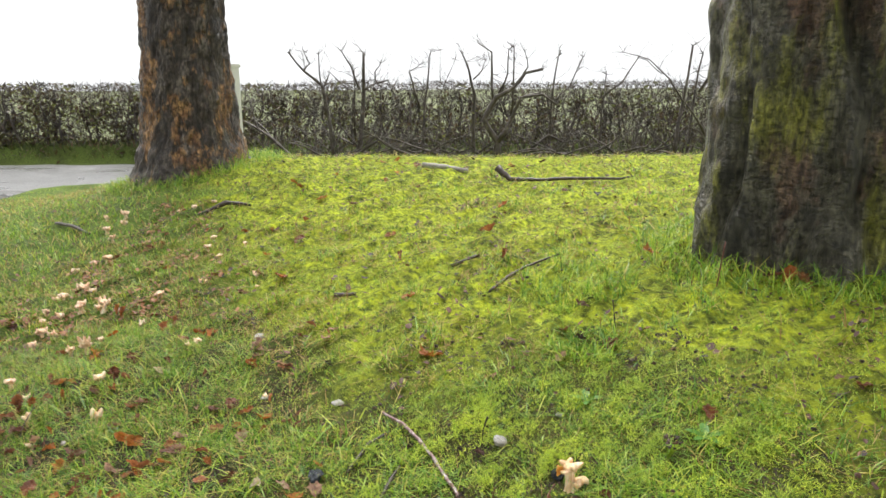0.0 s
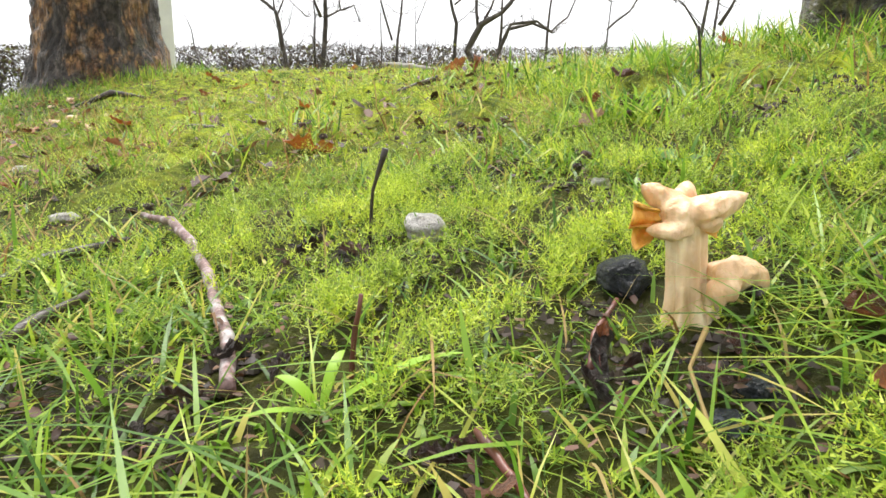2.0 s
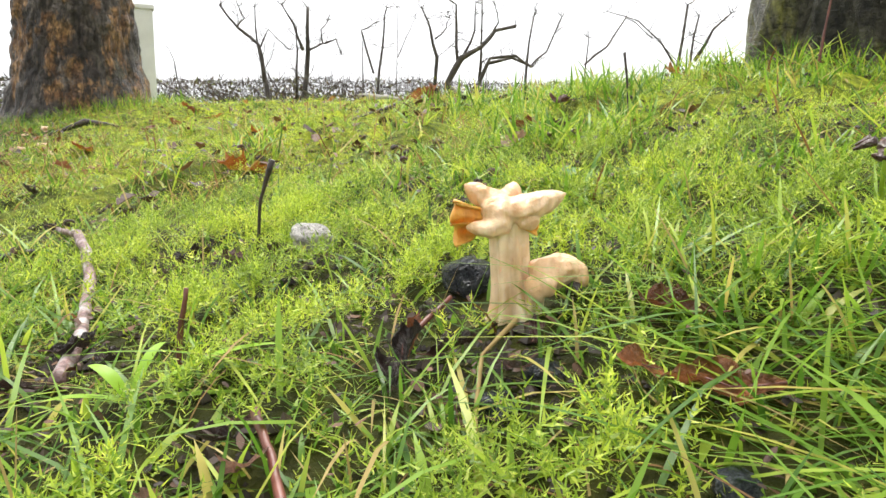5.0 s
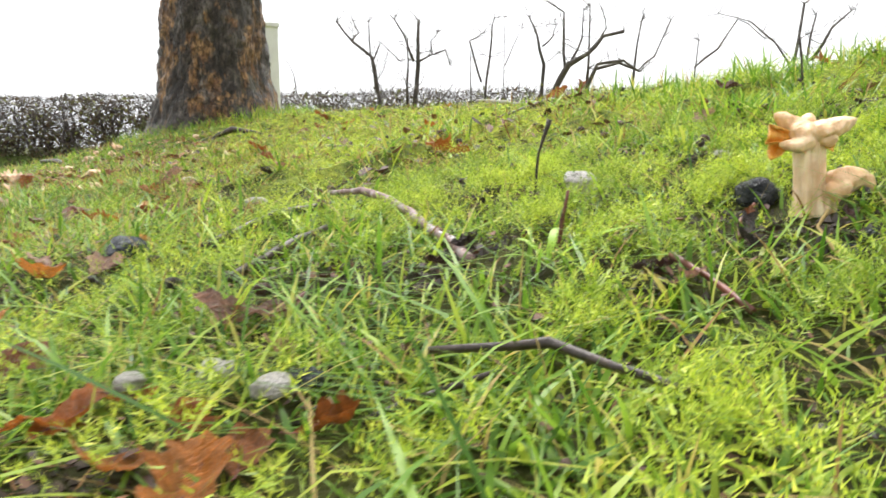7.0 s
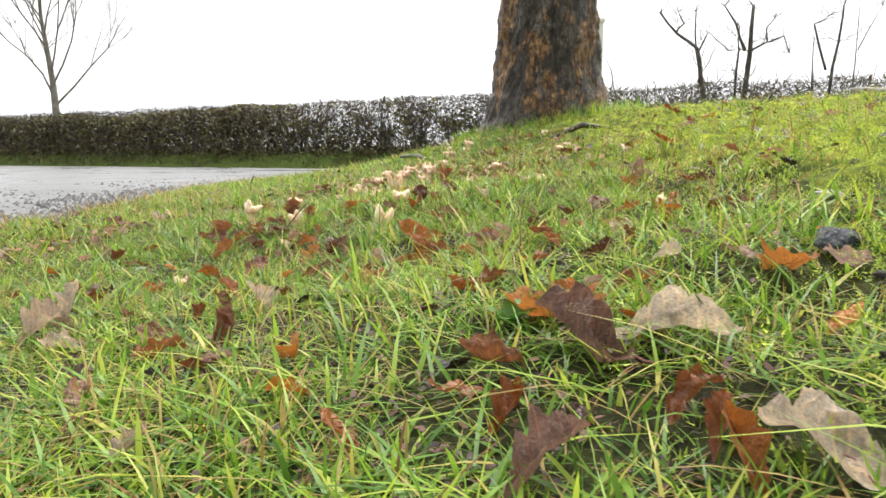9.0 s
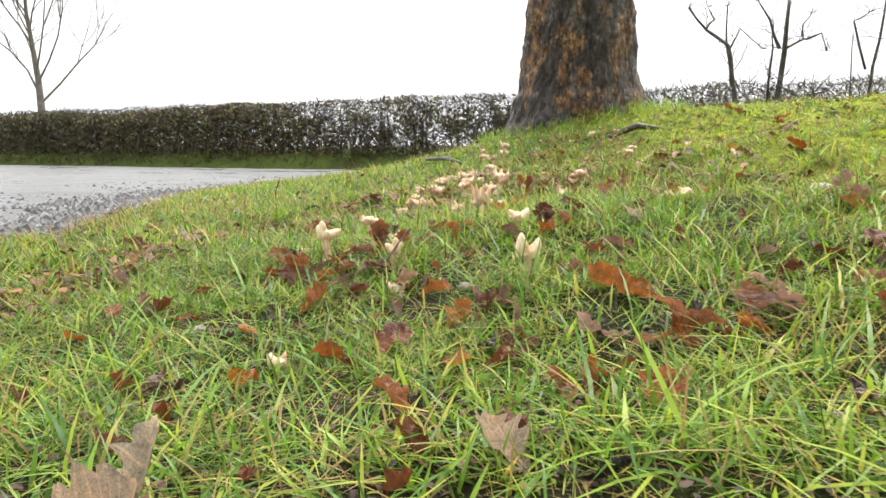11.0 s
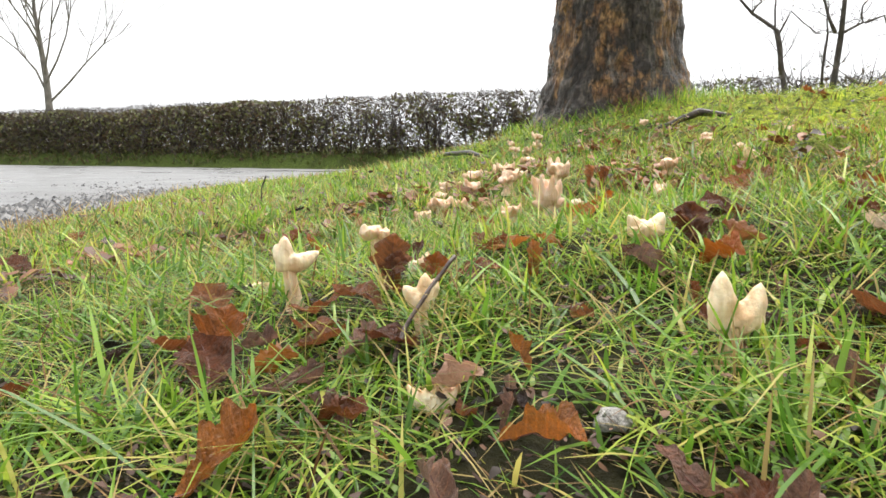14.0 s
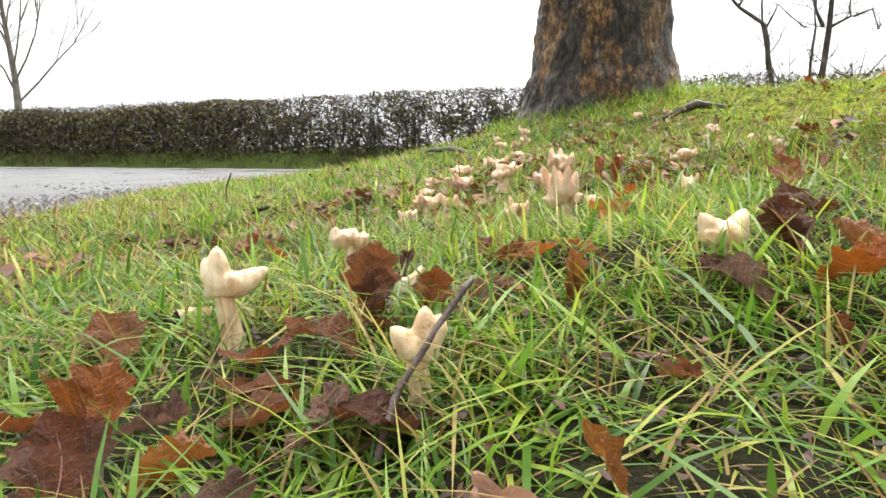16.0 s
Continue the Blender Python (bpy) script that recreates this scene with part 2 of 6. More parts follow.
VERGE = blade_material("verge_grass", [(0.0, (0.05, 0.06, 0.025)), (0.45, (0.09, 0.13, 0.03)), (0.6, (0.13, 0.09, 0.045)), (0.8, (0.16, 0.11, 0.06)), (1.0, (0.18, 0.24, 0.05))], [(0.3, (0.6, 0.6, 0.6)), (0.7, (1.2, 1.1, 1.0))], 0.6, 0.3, 0.8)
WHITE_PAINT = spotted("white_paint", [(0.3, (0.74, 0.74, 0.73)), (0.6, (0.85, 0.85, 0.84))], 6.0, None, 0.55, 80.0, 0.2)
DARK_STONE = spotted("wet_dark_stone", [(0.3, (0.03, 0.035, 0.042)), (0.55, (0.08, 0.09, 0.105)), (0.72, (0.22, 0.23, 0.25))], 3.0, 14.0, 0.25, 9.0, 0.8, 0.06, vary=0.5)
PALE_STONE = spotted("pale_stone", [(0.3, (0.42, 0.39, 0.36)), (0.7, (0.70, 0.67, 0.63))], 3.0, 16.0, 0.4, 9.0, 0.7, 0.05, vary=0.2)
LEAF_DARK = leaf_material("rotten_leaf", [(0.0, (0.02, 0.014, 0.011)), (0.6, (0.06, 0.03, 0.022)), (1.0, (0.13, 0.055, 0.045))], 0.3, 0.1)
LICHEN_STICK = spotted("lichen_stick", [(0.36, (0.09, 0.05, 0.045)), (0.5, (0.25, 0.15, 0.14)), (0.64, (0.48, 0.45, 0.45))], 60.0, 300.0, 0.5, 250.0, 0.6, 0.002)
LICHEN_STEM = spotted("brown_twig", [(0.35, (0.05, 0.035, 0.028)), (0.55, (0.13, 0.09, 0.075)), (0.72, (0.30, 0.26, 0.24))], 90.0, 400.0, 0.4, 300.0, 0.6, 0.002)
DARK_STICK = spotted("wet_dark_stick", [(0.35, (0.022, 0.016, 0.012)), (0.65, (0.075, 0.052, 0.04))], 50.0, 250.0, 0.35, 200.0, 0.6, 0.002)
GREY_LOG = spotted("weathered_wood", [(0.3, (0.14, 0.12, 0.10)), (0.6, (0.30, 0.28, 0.25)), (0.8, (0.45, 0.43, 0.4))], 12.0, 90.0, 0.7, 70.0)
RED_STEM = spotted("red_stem", [(0.35, (0.06, 0.02, 0.015)), (0.65, (0.20, 0.07, 0.05))], 60.0, None, 0.4)


def fungus_material(name, pale, warm, deep):
    """Waxy fungus flesh, warmer in blotches, with fine lengthwise streaks."""
    m, t, b = start(name)
    col = ramp(t, noise_of(t, 38.0, 4.0), [(0.32, deep), (0.5, warm), (0.68, pale)])
    streak = noise_of(t, 150.0, 3.0, 0.5, (1, 1, 0.15))
    col = mixed(t, col, ramp(t, streak, [(0.3, (0.68, 0.56, 0.42)), (0.6, (1.06, 1.06, 1.06))]), 0.8, "MULTIPLY")
    finish(t, b, col, 0.42, mixed(t, streak, noise_of(t, 85.0, 5.0, 0.6), 0.6), 0.8, 0.006, 0.5)
    b.inputs["Subsurface Weight"].default_value = 0.25
    b.inputs["Subsurface Radius"].default_value = (0.012, 0.006, 0.003)
    b.inputs["Subsurface Scale"].default_value = 0.5
    return m


FUNGUS_TAN = fungus_material("tan_fungus", (0.83, 0.63, 0.43), (0.76, 0.53, 0.32), (0.62, 0.37, 0.18))
FUNGUS_STALK = fungus_material("fungus_stalk", (0.87, 0.72, 0.52), (0.80, 0.62, 0.40), (0.66, 0.46, 0.27))
FUNGUS_UNDER = fungus_material("orange_fungus", (0.88, 0.56, 0.16), (0.80, 0.42, 0.08), (0.62, 0.27, 0.03))
FUNGUS_CREAM = fungus_material("cream_fungus", (0.84, 0.72, 0.52), (0.80, 0.64, 0.42), (0.70, 0.46, 0.25))
FUNGUS_PINK = fungus_material("pinkish_fungus", (0.84, 0.68, 0.52), (0.78, 0.57, 0.40), (0.64, 0.40, 0.24))

# ---- mesh helpers ----
class Shape:
    """Gathers vertices and faces of one part."""

    def __init__(self):
        self.v, self.f = [], []

    def tube(self, points, radii, sides=6, cap=True, wobble=0.0, ribs=0, rib=0.0):
        pts = [Vector(p) for p in points]
        first = len(self.v)
        side = None
        for i, p in enumerate(pts):
            d = (pts[min(i + 1, len(pts) - 1)] - pts[max(i - 1, 0)]).normalized()
            if side is None:
                side = d.orthogonal().normalized()
            side = (side - d * side.dot(d)).normalized()
            up = d.cross(side)
            for k in range(sides):
                a = 2 * math.pi * k / sides
                r = radii[i] * (1 + rib * math.cos(ribs * a)) + (wobble * noise.noise(p * 60 + Vector((math.cos(a), math.sin(a), 0)) * 2) if wobble else 0)
                self.v.append(p + (side * math.cos(a) + up * math.sin(a)) * r)
        for i in range(len(pts) - 1):
            for k in range(sides):
                a, b = first + i * sides + k, first + i * sides + (k + 1) % sides
                self.f.append((a, b, b + sides, a + sides))
        if cap:
            self.f.append(tuple(first + k for k in reversed(range(sides))))
            self.f.append(tuple(first + (len(pts) - 1) * sides + k for k in range(sides)))
        return self

    def grid(self, rows, cols, place, closed=False):
        first = len(self.v)
        for i in range(rows):
            for j in range(cols):
                self.v.append(place(i, j))
        for i in range(rows - 1):
            for j in range(cols if closed else cols - 1):
                a, b = first + i * cols + j, first + i * cols + (j + 1) % cols
                self.f.append((a, b, b + cols, a + cols))
        return self

    def mesh(self, name, material, smooth=True):
        me = bpy.data.meshes.new(name)
        me.from_pydata([tuple(p) for p in self.v], [], self.f)
        me.materials.append(material)
        if smooth:
            me.polygons.foreach_set("use_smooth", [True] * len(me.polygons))
        me.update()
        return me


def part(name, shape, material, parent=None, label="", smooth=True):
    ob = new(name, shape.mesh(name, material, smooth))
    ob.parent = parent
    return tagged(ob, label)


def thing(name, at, label, category, group="", kind=""):
    ob = new(name)
    ob.empty_display_size = 0.05
    ob.matrix_basis = at
    return tagged(ob, label, category, group, kind)


def triangles(name, verts, tris, material, parent=None):
    """One mesh from arrays of vertices and triangles."""
    me = bpy.data.meshes.new(name)
    me.vertices.add(len(verts))
    me.vertices.foreach_set("co", np.asarray(verts, np.float32).ravel())
    me.loops.add(3 * len(tris))
    me.loops.foreach_set("vertex_index", np.asarray(tris, np.int32).ravel())
    me.polygons.add(len(tris))
    me.polygons.foreach_set("loop_start", np.arange(0, 3 * len(tris), 3, dtype=np.int32))
    me.polygons.foreach_set("use_smooth", np.ones(len(tris), bool))
    me.materials.append(material)
    me.update(calc_edges=True)
    ob = new(name, me)
    ob.parent = parent
    return ob


# ---- the lie of the land ----
MOUND = (-0.148, 0.173, 0.163, 0.05, 0.021, 0.047, -0.09, -0.115, -0.276, 0.048, 0.01, -0.048, -0.088, 0.405, -0.012, -0.014, -0.156,
         0.083, 0.018, 0.138, -0.29, 0.081, 0.0, 0.235, -0.13, 0.109, -0.006, -0.023, 0.098, 0.045, -0.091, 0.283, -0.445)
SWELLS = [(x, y) for x in (-3.6, -2.1, -0.6, 0.9, 2.8) for y in (0, 1.6, 3.2, 4.8, 6.6, 8.4)]
ROAD_Z, ROAD_NEAR, ROAD_FAR = -0.33, 9.3, 12.0


def smooth(v, a, b):
    s = np.clip((v - a) / (b - a), 0, 1)
    return s * s * (3 - 2 * s)


def waves(x, y, size, seed):
    """Cheap smooth bumps, about -1 to 1."""
    rng = np.random.RandomState(seed)
    total = 0
    for _ in range(7):
        a, p, k = rng.uniform(0, 6.28), rng.uniform(0, 6.28), rng.uniform(0.6, 1.7) * 6.28 / size
        total = total + np.sin(k * (x * np.cos(a) + y * np.sin(a)) + p)
    return total / 3.2


def road_edge(x, y):
    """Distance outside the road: a lane along x with a gravelled mouth that bends towards the mound."""
    lane = np.maximum(ROAD_NEAR - y, y - ROAD_FAR)
    mouth_edge = -5.25 + 2.1 * np.exp(-(np.maximum(y - 2.2, 0) / 1.9) ** 2)
    mouth = np.maximum(x - mouth_edge, np.maximum(y - ROAD_FAR, -6 - y))
    h = np.clip(0.5 + 0.5 * (mouth - lane) / 1.2, 0, 1)
    return mouth * (1 - h) + lane * h - 1.2 * h * (1 - h) + 0.07 * waves(x, y, 0.8, 3)


TRACK = ((0.3, 1.55), (0.25, 1.15), (-0.05, 0.95), (-0.55, 1.2), (-0.95, 1.6), (-1.25, 2.3))


def away(px, py, line):
    """Distance from a line across the plan."""
    best = np.full(np.shape(px), 1e9)
    for (ax, ay), (bx, by) in zip(line, line[1:]):
        dx, dy = bx - ax, by - ay
        u = np.clip(((px - ax) * dx + (py - ay) * dy) / (dx * dx + dy * dy), 0, 1)
        best = np.minimum(best, np.hypot(px - ax - u * dx, py - ay - u * dy))
    return best


def hummocks(x, y):
    """Cushions of moss and grass swell out of the mound, away from the trodden strip."""
    swell = smooth(waves(x, y, 0.20, 61) + 0.5 * waves(x, y, 0.09, 62), -0.5, 1.0)
    return (0.034 * swell - 0.016) * smooth(away(x, y, TRACK), 0.45, 0.9) * smooth(x, -2.6, -1.6) * (1 - smooth(y, 6.0, 7.0)) * smooth(y, 0.0, 0.6)


def height(x, y):
    x, y = np.asarray(x, float), np.asarray(y, float)
    cx, cy = np.clip(x, -5, 4.2), np.clip(y, -1.5, 8.6)
    z = MOUND[0] + MOUND[1] * cx * 0.3 + MOUND[2] * cy * 0.3
    for c, (a, b) in zip(MOUND[3:], SWELLS):
        z = z + c * np.exp(-((cx - a) ** 2 + (cy - b) ** 2) / 4.5)
    far = np.maximum(np.maximum(cx - x, x - cx), np.maximum(cy - y, y - cy))
    z = z * (1 - smooth(far, 0, 6)) - 0.15 * smooth(far, 0, 6)
    z = z + 0.006 * waves(x, y, 0.30, 1) * (far < 2) + 0.008 * waves(x, y, 1.1, 2) + hummocks(x, y)
    z = z - (0.05 * smooth(y, 5.1, 6.0) + 0.04 * smooth(y, 6.0, 7.2)) * smooth(x, -1.9, -1.1)
    bank = 0.15 * smooth(y, 12.03, 12.16) + 0.15 * smooth(y, 12.16, 12.7) - 0.34
    z = np.where(y > ROAD_FAR, bank + 0.25 * smooth(y, 14, 40), z)
    edge = road_edge(x, y)
    return np.where(edge < 0.0, ROAD_Z - 0.06, ROAD_Z - 0.06 + (z - ROAD_Z + 0.06) * smooth(edge, -0.02, 0.55))


def on(x, y, up=0.0):
    return Vector((x, y, float(height(x, y)) + up))


def sheet(name, xs, ys, zs, material, keep=None):
    gx, gy = np.meshgrid(xs, ys)
    gz = zs(gx, gy)
    verts = np.stack([gx, gy, gz], -1).reshape(-1, 3)
    n = len(xs)
    i, j = np.meshgrid(np.arange(len(ys) - 1), np.arange(n - 1), indexing="ij")
    a = (i * n + j).ravel()
    quads = np.stack([a, a + 1, a + n + 1, a + n], -1)
    if keep is not None:
        mid = verts[quads].mean(1)
        quads = quads[keep(mid[:, 0], mid[:, 1])]
    tris = np.concatenate([quads[:, [0, 1, 2]], quads[:, [0, 2, 3]]])
    return triangles(name, verts, tris, material)


def steps(*stretches):
    return np.unique(np.concatenate([np.arange(a, b + 1e-6, d) for a, b, d in stretches]).round(4))


GROUND = ground_material()
ground = sheet("ground", steps((-3000, -200, 700), (-160, -30, 10), (-29, -6, 1), (-6, -2.2, 0.1), (-2.2, 2.4, 0.05), (2.4, 6, 0.1), (7, 30, 1), (40, 160, 10), (200, 3000, 700)),
               steps((-3000, -200, 700), (-160, -20, 10), (-12, -2, 1), (-2, 0.4, 0.1), (0.4, 6.4, 0.05), (6.4, 14, 0.1), (15, 40, 1), (50, 160, 10), (200, 3000, 700)), height, GROUND)
ground.data.materials.append(field_material())
mids = np.array([p.center[1] for p in ground.data.polygons])
ground.data.polygons.foreach_set("material_index", (mids > 14.2).astype(np.int32))
spots = np.array([v.co for v in ground.data.vertices])
gx, gy = spots[:, 0] + 0.15 * waves(spots[:, 0], spots[:, 1], 0.6, 71), spots[:, 1] + 0.15 * waves(spots[:, 0], spots[:, 1], 0.6, 72)
lawn = smooth(np.minimum(np.hypot(gx - 0.1, (gy - 1.5) * 1.2), np.hypot(gx + 1.1, gy - 1.9)), 0.45, 1.2) * 0.86 + 0.14
lawn = lawn * np.where(spots[:, 1] > 11.8, 0.7 * smooth(spots[:, 1], 12.2, 12.4), 1.0)
moss_cover = lawn * smooth(gx + 0.2 + 0.43 * (gy - 1.5), -0.3, 0.4) * (1 - smooth(gy, 6.8, 8.2)) * smooth(gy, 0.2, 1.2) * (1 - smooth(gx, 3, 4.5))
for label, cover in (("lawn", lawn), ("moss", moss_cover)):
    layer = ground.data.attributes.new(label, "FLOAT", "POINT")
    layer.data.foreach_set("value", cover.astype(np.float32))
tagged(ground, "mossy grass mound with dark damp soil showing between the blades", "ground", kind="structure")
road = sheet("road", steps((-60, -12, 1), (-12, -2.5, 0.08), (-2, 40, 0.5)), steps((-6, 1, 0.5), (1, 12.2, 0.08)),
             lambda x, y: ROAD_Z + 0.03 * smooth(-road_edge(x, y), 0, 1.2) + 0.008 * waves(x, y, 1.5, 5), road_material(), lambda x, y: road_edge(x, y) < 0.05)
rim = road.data.attributes.new("rim", "FLOAT", "POINT")
spots = np.array([v.co for v in road.data.vertices])
rim.data.foreach_set("value", np.clip(1.25 * np.exp(np.minimum(road_edge(spots[:, 0], spots[:, 1]), 0) / 1.1) * (spots[:, 1] < 9), 0, 1).astype(np.float32))
tagged(road, "wet grey asphalt lane shining under a white sky", "road", kind="structure")


# ---- trees ----
def trunk_shape(radius, tall, flare, seed, plates, flutes, seams=()):
    """A standing trunk with root flare, flutes and raised bark plates; finest near the ground."""
    zs = list(np.arange(-0.35, 1.9, 0.016)) + list(np.arange(1.9, tall, 0.25))
    around = 180
    off = Vector((seed * 7.3, seed * 3.1, seed * 1.7))
    roots = [(random.uniform(0, 6.28), random.uniform(0.5, 1.0)) for _ in range(6)]

    def place(i, j):
        z = zs[i]
        a = 2 * math.pi * j / around
        c, s = math.cos(a), math.sin(a)
        taper = 1 - 0.10 * min(max(z, 0), 1.8) - 0.03 * max(z - 1.8, 0)
        spread = math.exp(-max(z + 0.1, 0) / 0.28)
        r = radius * taper * (1 + flare * spread)
        for at, k in roots:
            r += radius * flare * 0.7 * k * spread * max(0, math.cos(a - at)) ** 6
        q = Vector((c * 1.6, s * 1.6, z * 0.5)) + off
        r *= 1 + flutes * noise.noise(q) + 0.4 * flutes * noise.noise(q * 2.6)
        d = noise.voronoi(Vector((c * radius, s * radius, z * 0.45)) * plates + off)[0]
        e = noise.voronoi(Vector((c * radius, s * radius, z * 0.5)) * plates * 2.3 + off * 2)[0]
        r += 0.016 * min(1.0, (d[1] - d[0]) * 2.2) + 0.011 * min(1.0, (e[1] - e[0]) * 2.0) + 0.016 * noise.noise(Vector((c * radius, s * radius, z * 0.4)) * 22 + off) + 0.022 * noise.noise(Vector((c * radius, s * radius, z * 0.5)) * 8 + off)
        for at, wide, deep, z0, z1 in seams:
            way = (a - radians(at) - 0.12 * math.sin(z * 5 + at) + math.pi) % (2 * math.pi) - math.pi
            if abs(way) < radians(wide) * 4:
                ends = min(1.0, max(0.0, (z - z0) / 0.12)) * min(1.0, max(0.0, (z1 - z) / 0.12))
                r += deep * ends * (0.55 * math.exp(-((abs(way) / radians(wide) - 1.7) / 0.8) ** 2) - math.exp(-(way / radians(wide)) ** 2))
        return Vector((c * r + 0.02 * math.sin(z * 1.3 + seed), s * r, z))

    return Shape().grid(len(zs), around, place, True), zs[-1], radius * 0.72


def branch(shape, start_at, way, length, radius, level, rng, sides=6, droop=0.0, spread=0.7, twigs=3, crook=0.28):
    """A crooked tapering limb with smaller ones on it."""
    p, d = Vector(start_at), Vector(way).normalized()
    pts, rad = [p.copy()], [radius]
    n = 5 if level > 0 else 4
    for i in range(n):
        d = (d + Vector((rng.uniform(-1, 1), rng.uniform(-1, 1), rng.uniform(-0.6, 0.9) - droop)) * crook).normalized()
        p = p + d * length / n
        pts.append(p.copy())
        rad.append(radius * (1 - 0.75 * (i + 1) / n))
    shape.tube(pts, rad, sides, cap=False)
    if level > 0:
        for _ in range(twigs):
            i = rng.randint(1, n)
            out = Vector((rng.uniform(-1, 1), rng.uniform(-1, 1), rng.uniform(-0.3, 1)))
            branch(shape, pts[i], (pts[i] - pts[i - 1]).normalized() + out * spread, length * rng.uniform(0.45, 0.7), rad[i] * 0.75, level - 1, rng, max(3, sides - 1), droop, spread, twigs, crook)


def old_tree(at, radius, seed, bark, plates, flutes, label, flare, seams=()):
    random.seed(seed)
    tree = thing("tree", Matrix.Translation(at), label, "tree", "old trees on the mound")
    stem, top, wide = trunk_shape(radius, 4.6, flare, seed, plates, flutes, seams)
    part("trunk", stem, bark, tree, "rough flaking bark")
    rng = random.Random(seed)
    crown = Shape()
    for k in range(6):
        a = 2 * math.pi * k / 6 + rng.uniform(-0.3, 0.3)
        branch(crown, (wide * 0.5 * math.cos(a), wide * 0.5 * math.sin(a), top - 0.15), (math.cos(a), math.sin(a), 1.3), 3.2, wide * 0.55, 3, rng, 7)
    part("crown", crown, TWIG_DARK, tree, "bare winter limbs")
    return tree


old_tree((-2.15, 6.22, 0.22), 0.372, 4, BARK_FLAKED, 11.0, 0.05, "thick tree trunk with brown flaking bark on the grassy mound", 0.34)
near_tree = old_tree((1.46, 2.84, 0.27), 0.400, 9, BARK_MOSSY, 6.0, 0.16, "thick grey tree trunk with green algae streaks and fluted bark", 0.06,
                     ((-158, 4, 0.030, -0.3, 1.7), (-101, 6, 0.055, 0.15, 1.5), (-135, 3, 0.022, -0.35, 0.25), (-120, 3, 0.03, -0.35, 0.22), (178, 4, 0.02, -0.35, 0.4), (-80, 5, 0.03, -0.3, 1.8)))


knot = Shape().tube([(0, 0, -0.07), (-0.012, 0, -0.045), (-0.02, -0.005, -0.01), (-0.014, -0.005, 0.03), (0.0, 0, 0.055)], [0.006, 0.016, 0.02, 0.014, 0.004], 12, True, 0.012)
part("bark_flap", knot, DARK_STICK, near_tree.children[0], "dark curled bark flap").location = (-0.428, -0.09, 0.13)


def far_tree(at, tall, seed, label, lean):
    tree = thing("tree", Matrix.Translation(at), label, "tree", "bare trees behind the far hedge")
    rng = random.Random(seed)
    stem = Shape().tube([(0, 0, -0.3), (-lean * 0.3, 0, tall * 0.12), (-lean * 0.6, 0.1, tall * 0.26), (-lean, 0, tall * 0.5), (-lean * 1.1, 0.1, tall)], [0.22, 0.15, 0.12, 0.07, 0.015], 8)
    part("trunk", stem, TWIG_FAR, tree)
    crown = Shape()
    for k in range(20):
        z = tall * (0.17 + 0.036 * k)
        a = rng.uniform(0, 6.28)
        branch(crown, (-lean * min(1, z / tall * 2), 0, z), (math.cos(a), math.sin(a), 1.25), tall * 0.46 * (1.1 - 0.04 * k), 0.042 * (1.1 - 0.04 * k), 3, rng, 4, twigs=5, spread=0.8)
    part("crown", crown, TWIG_FAR, tree, "bare grey winter branches")
    return tree


far_tree((-28.0, 20.1, 0.0), 11.0, 21, "leafless grey tree standing behind the clipped hedge", 0.7)
far_tree((-36.0, 17.0, 0.0), 12.0, 22, "leafless tree with low spreading branches behind the hedge", -0.3)


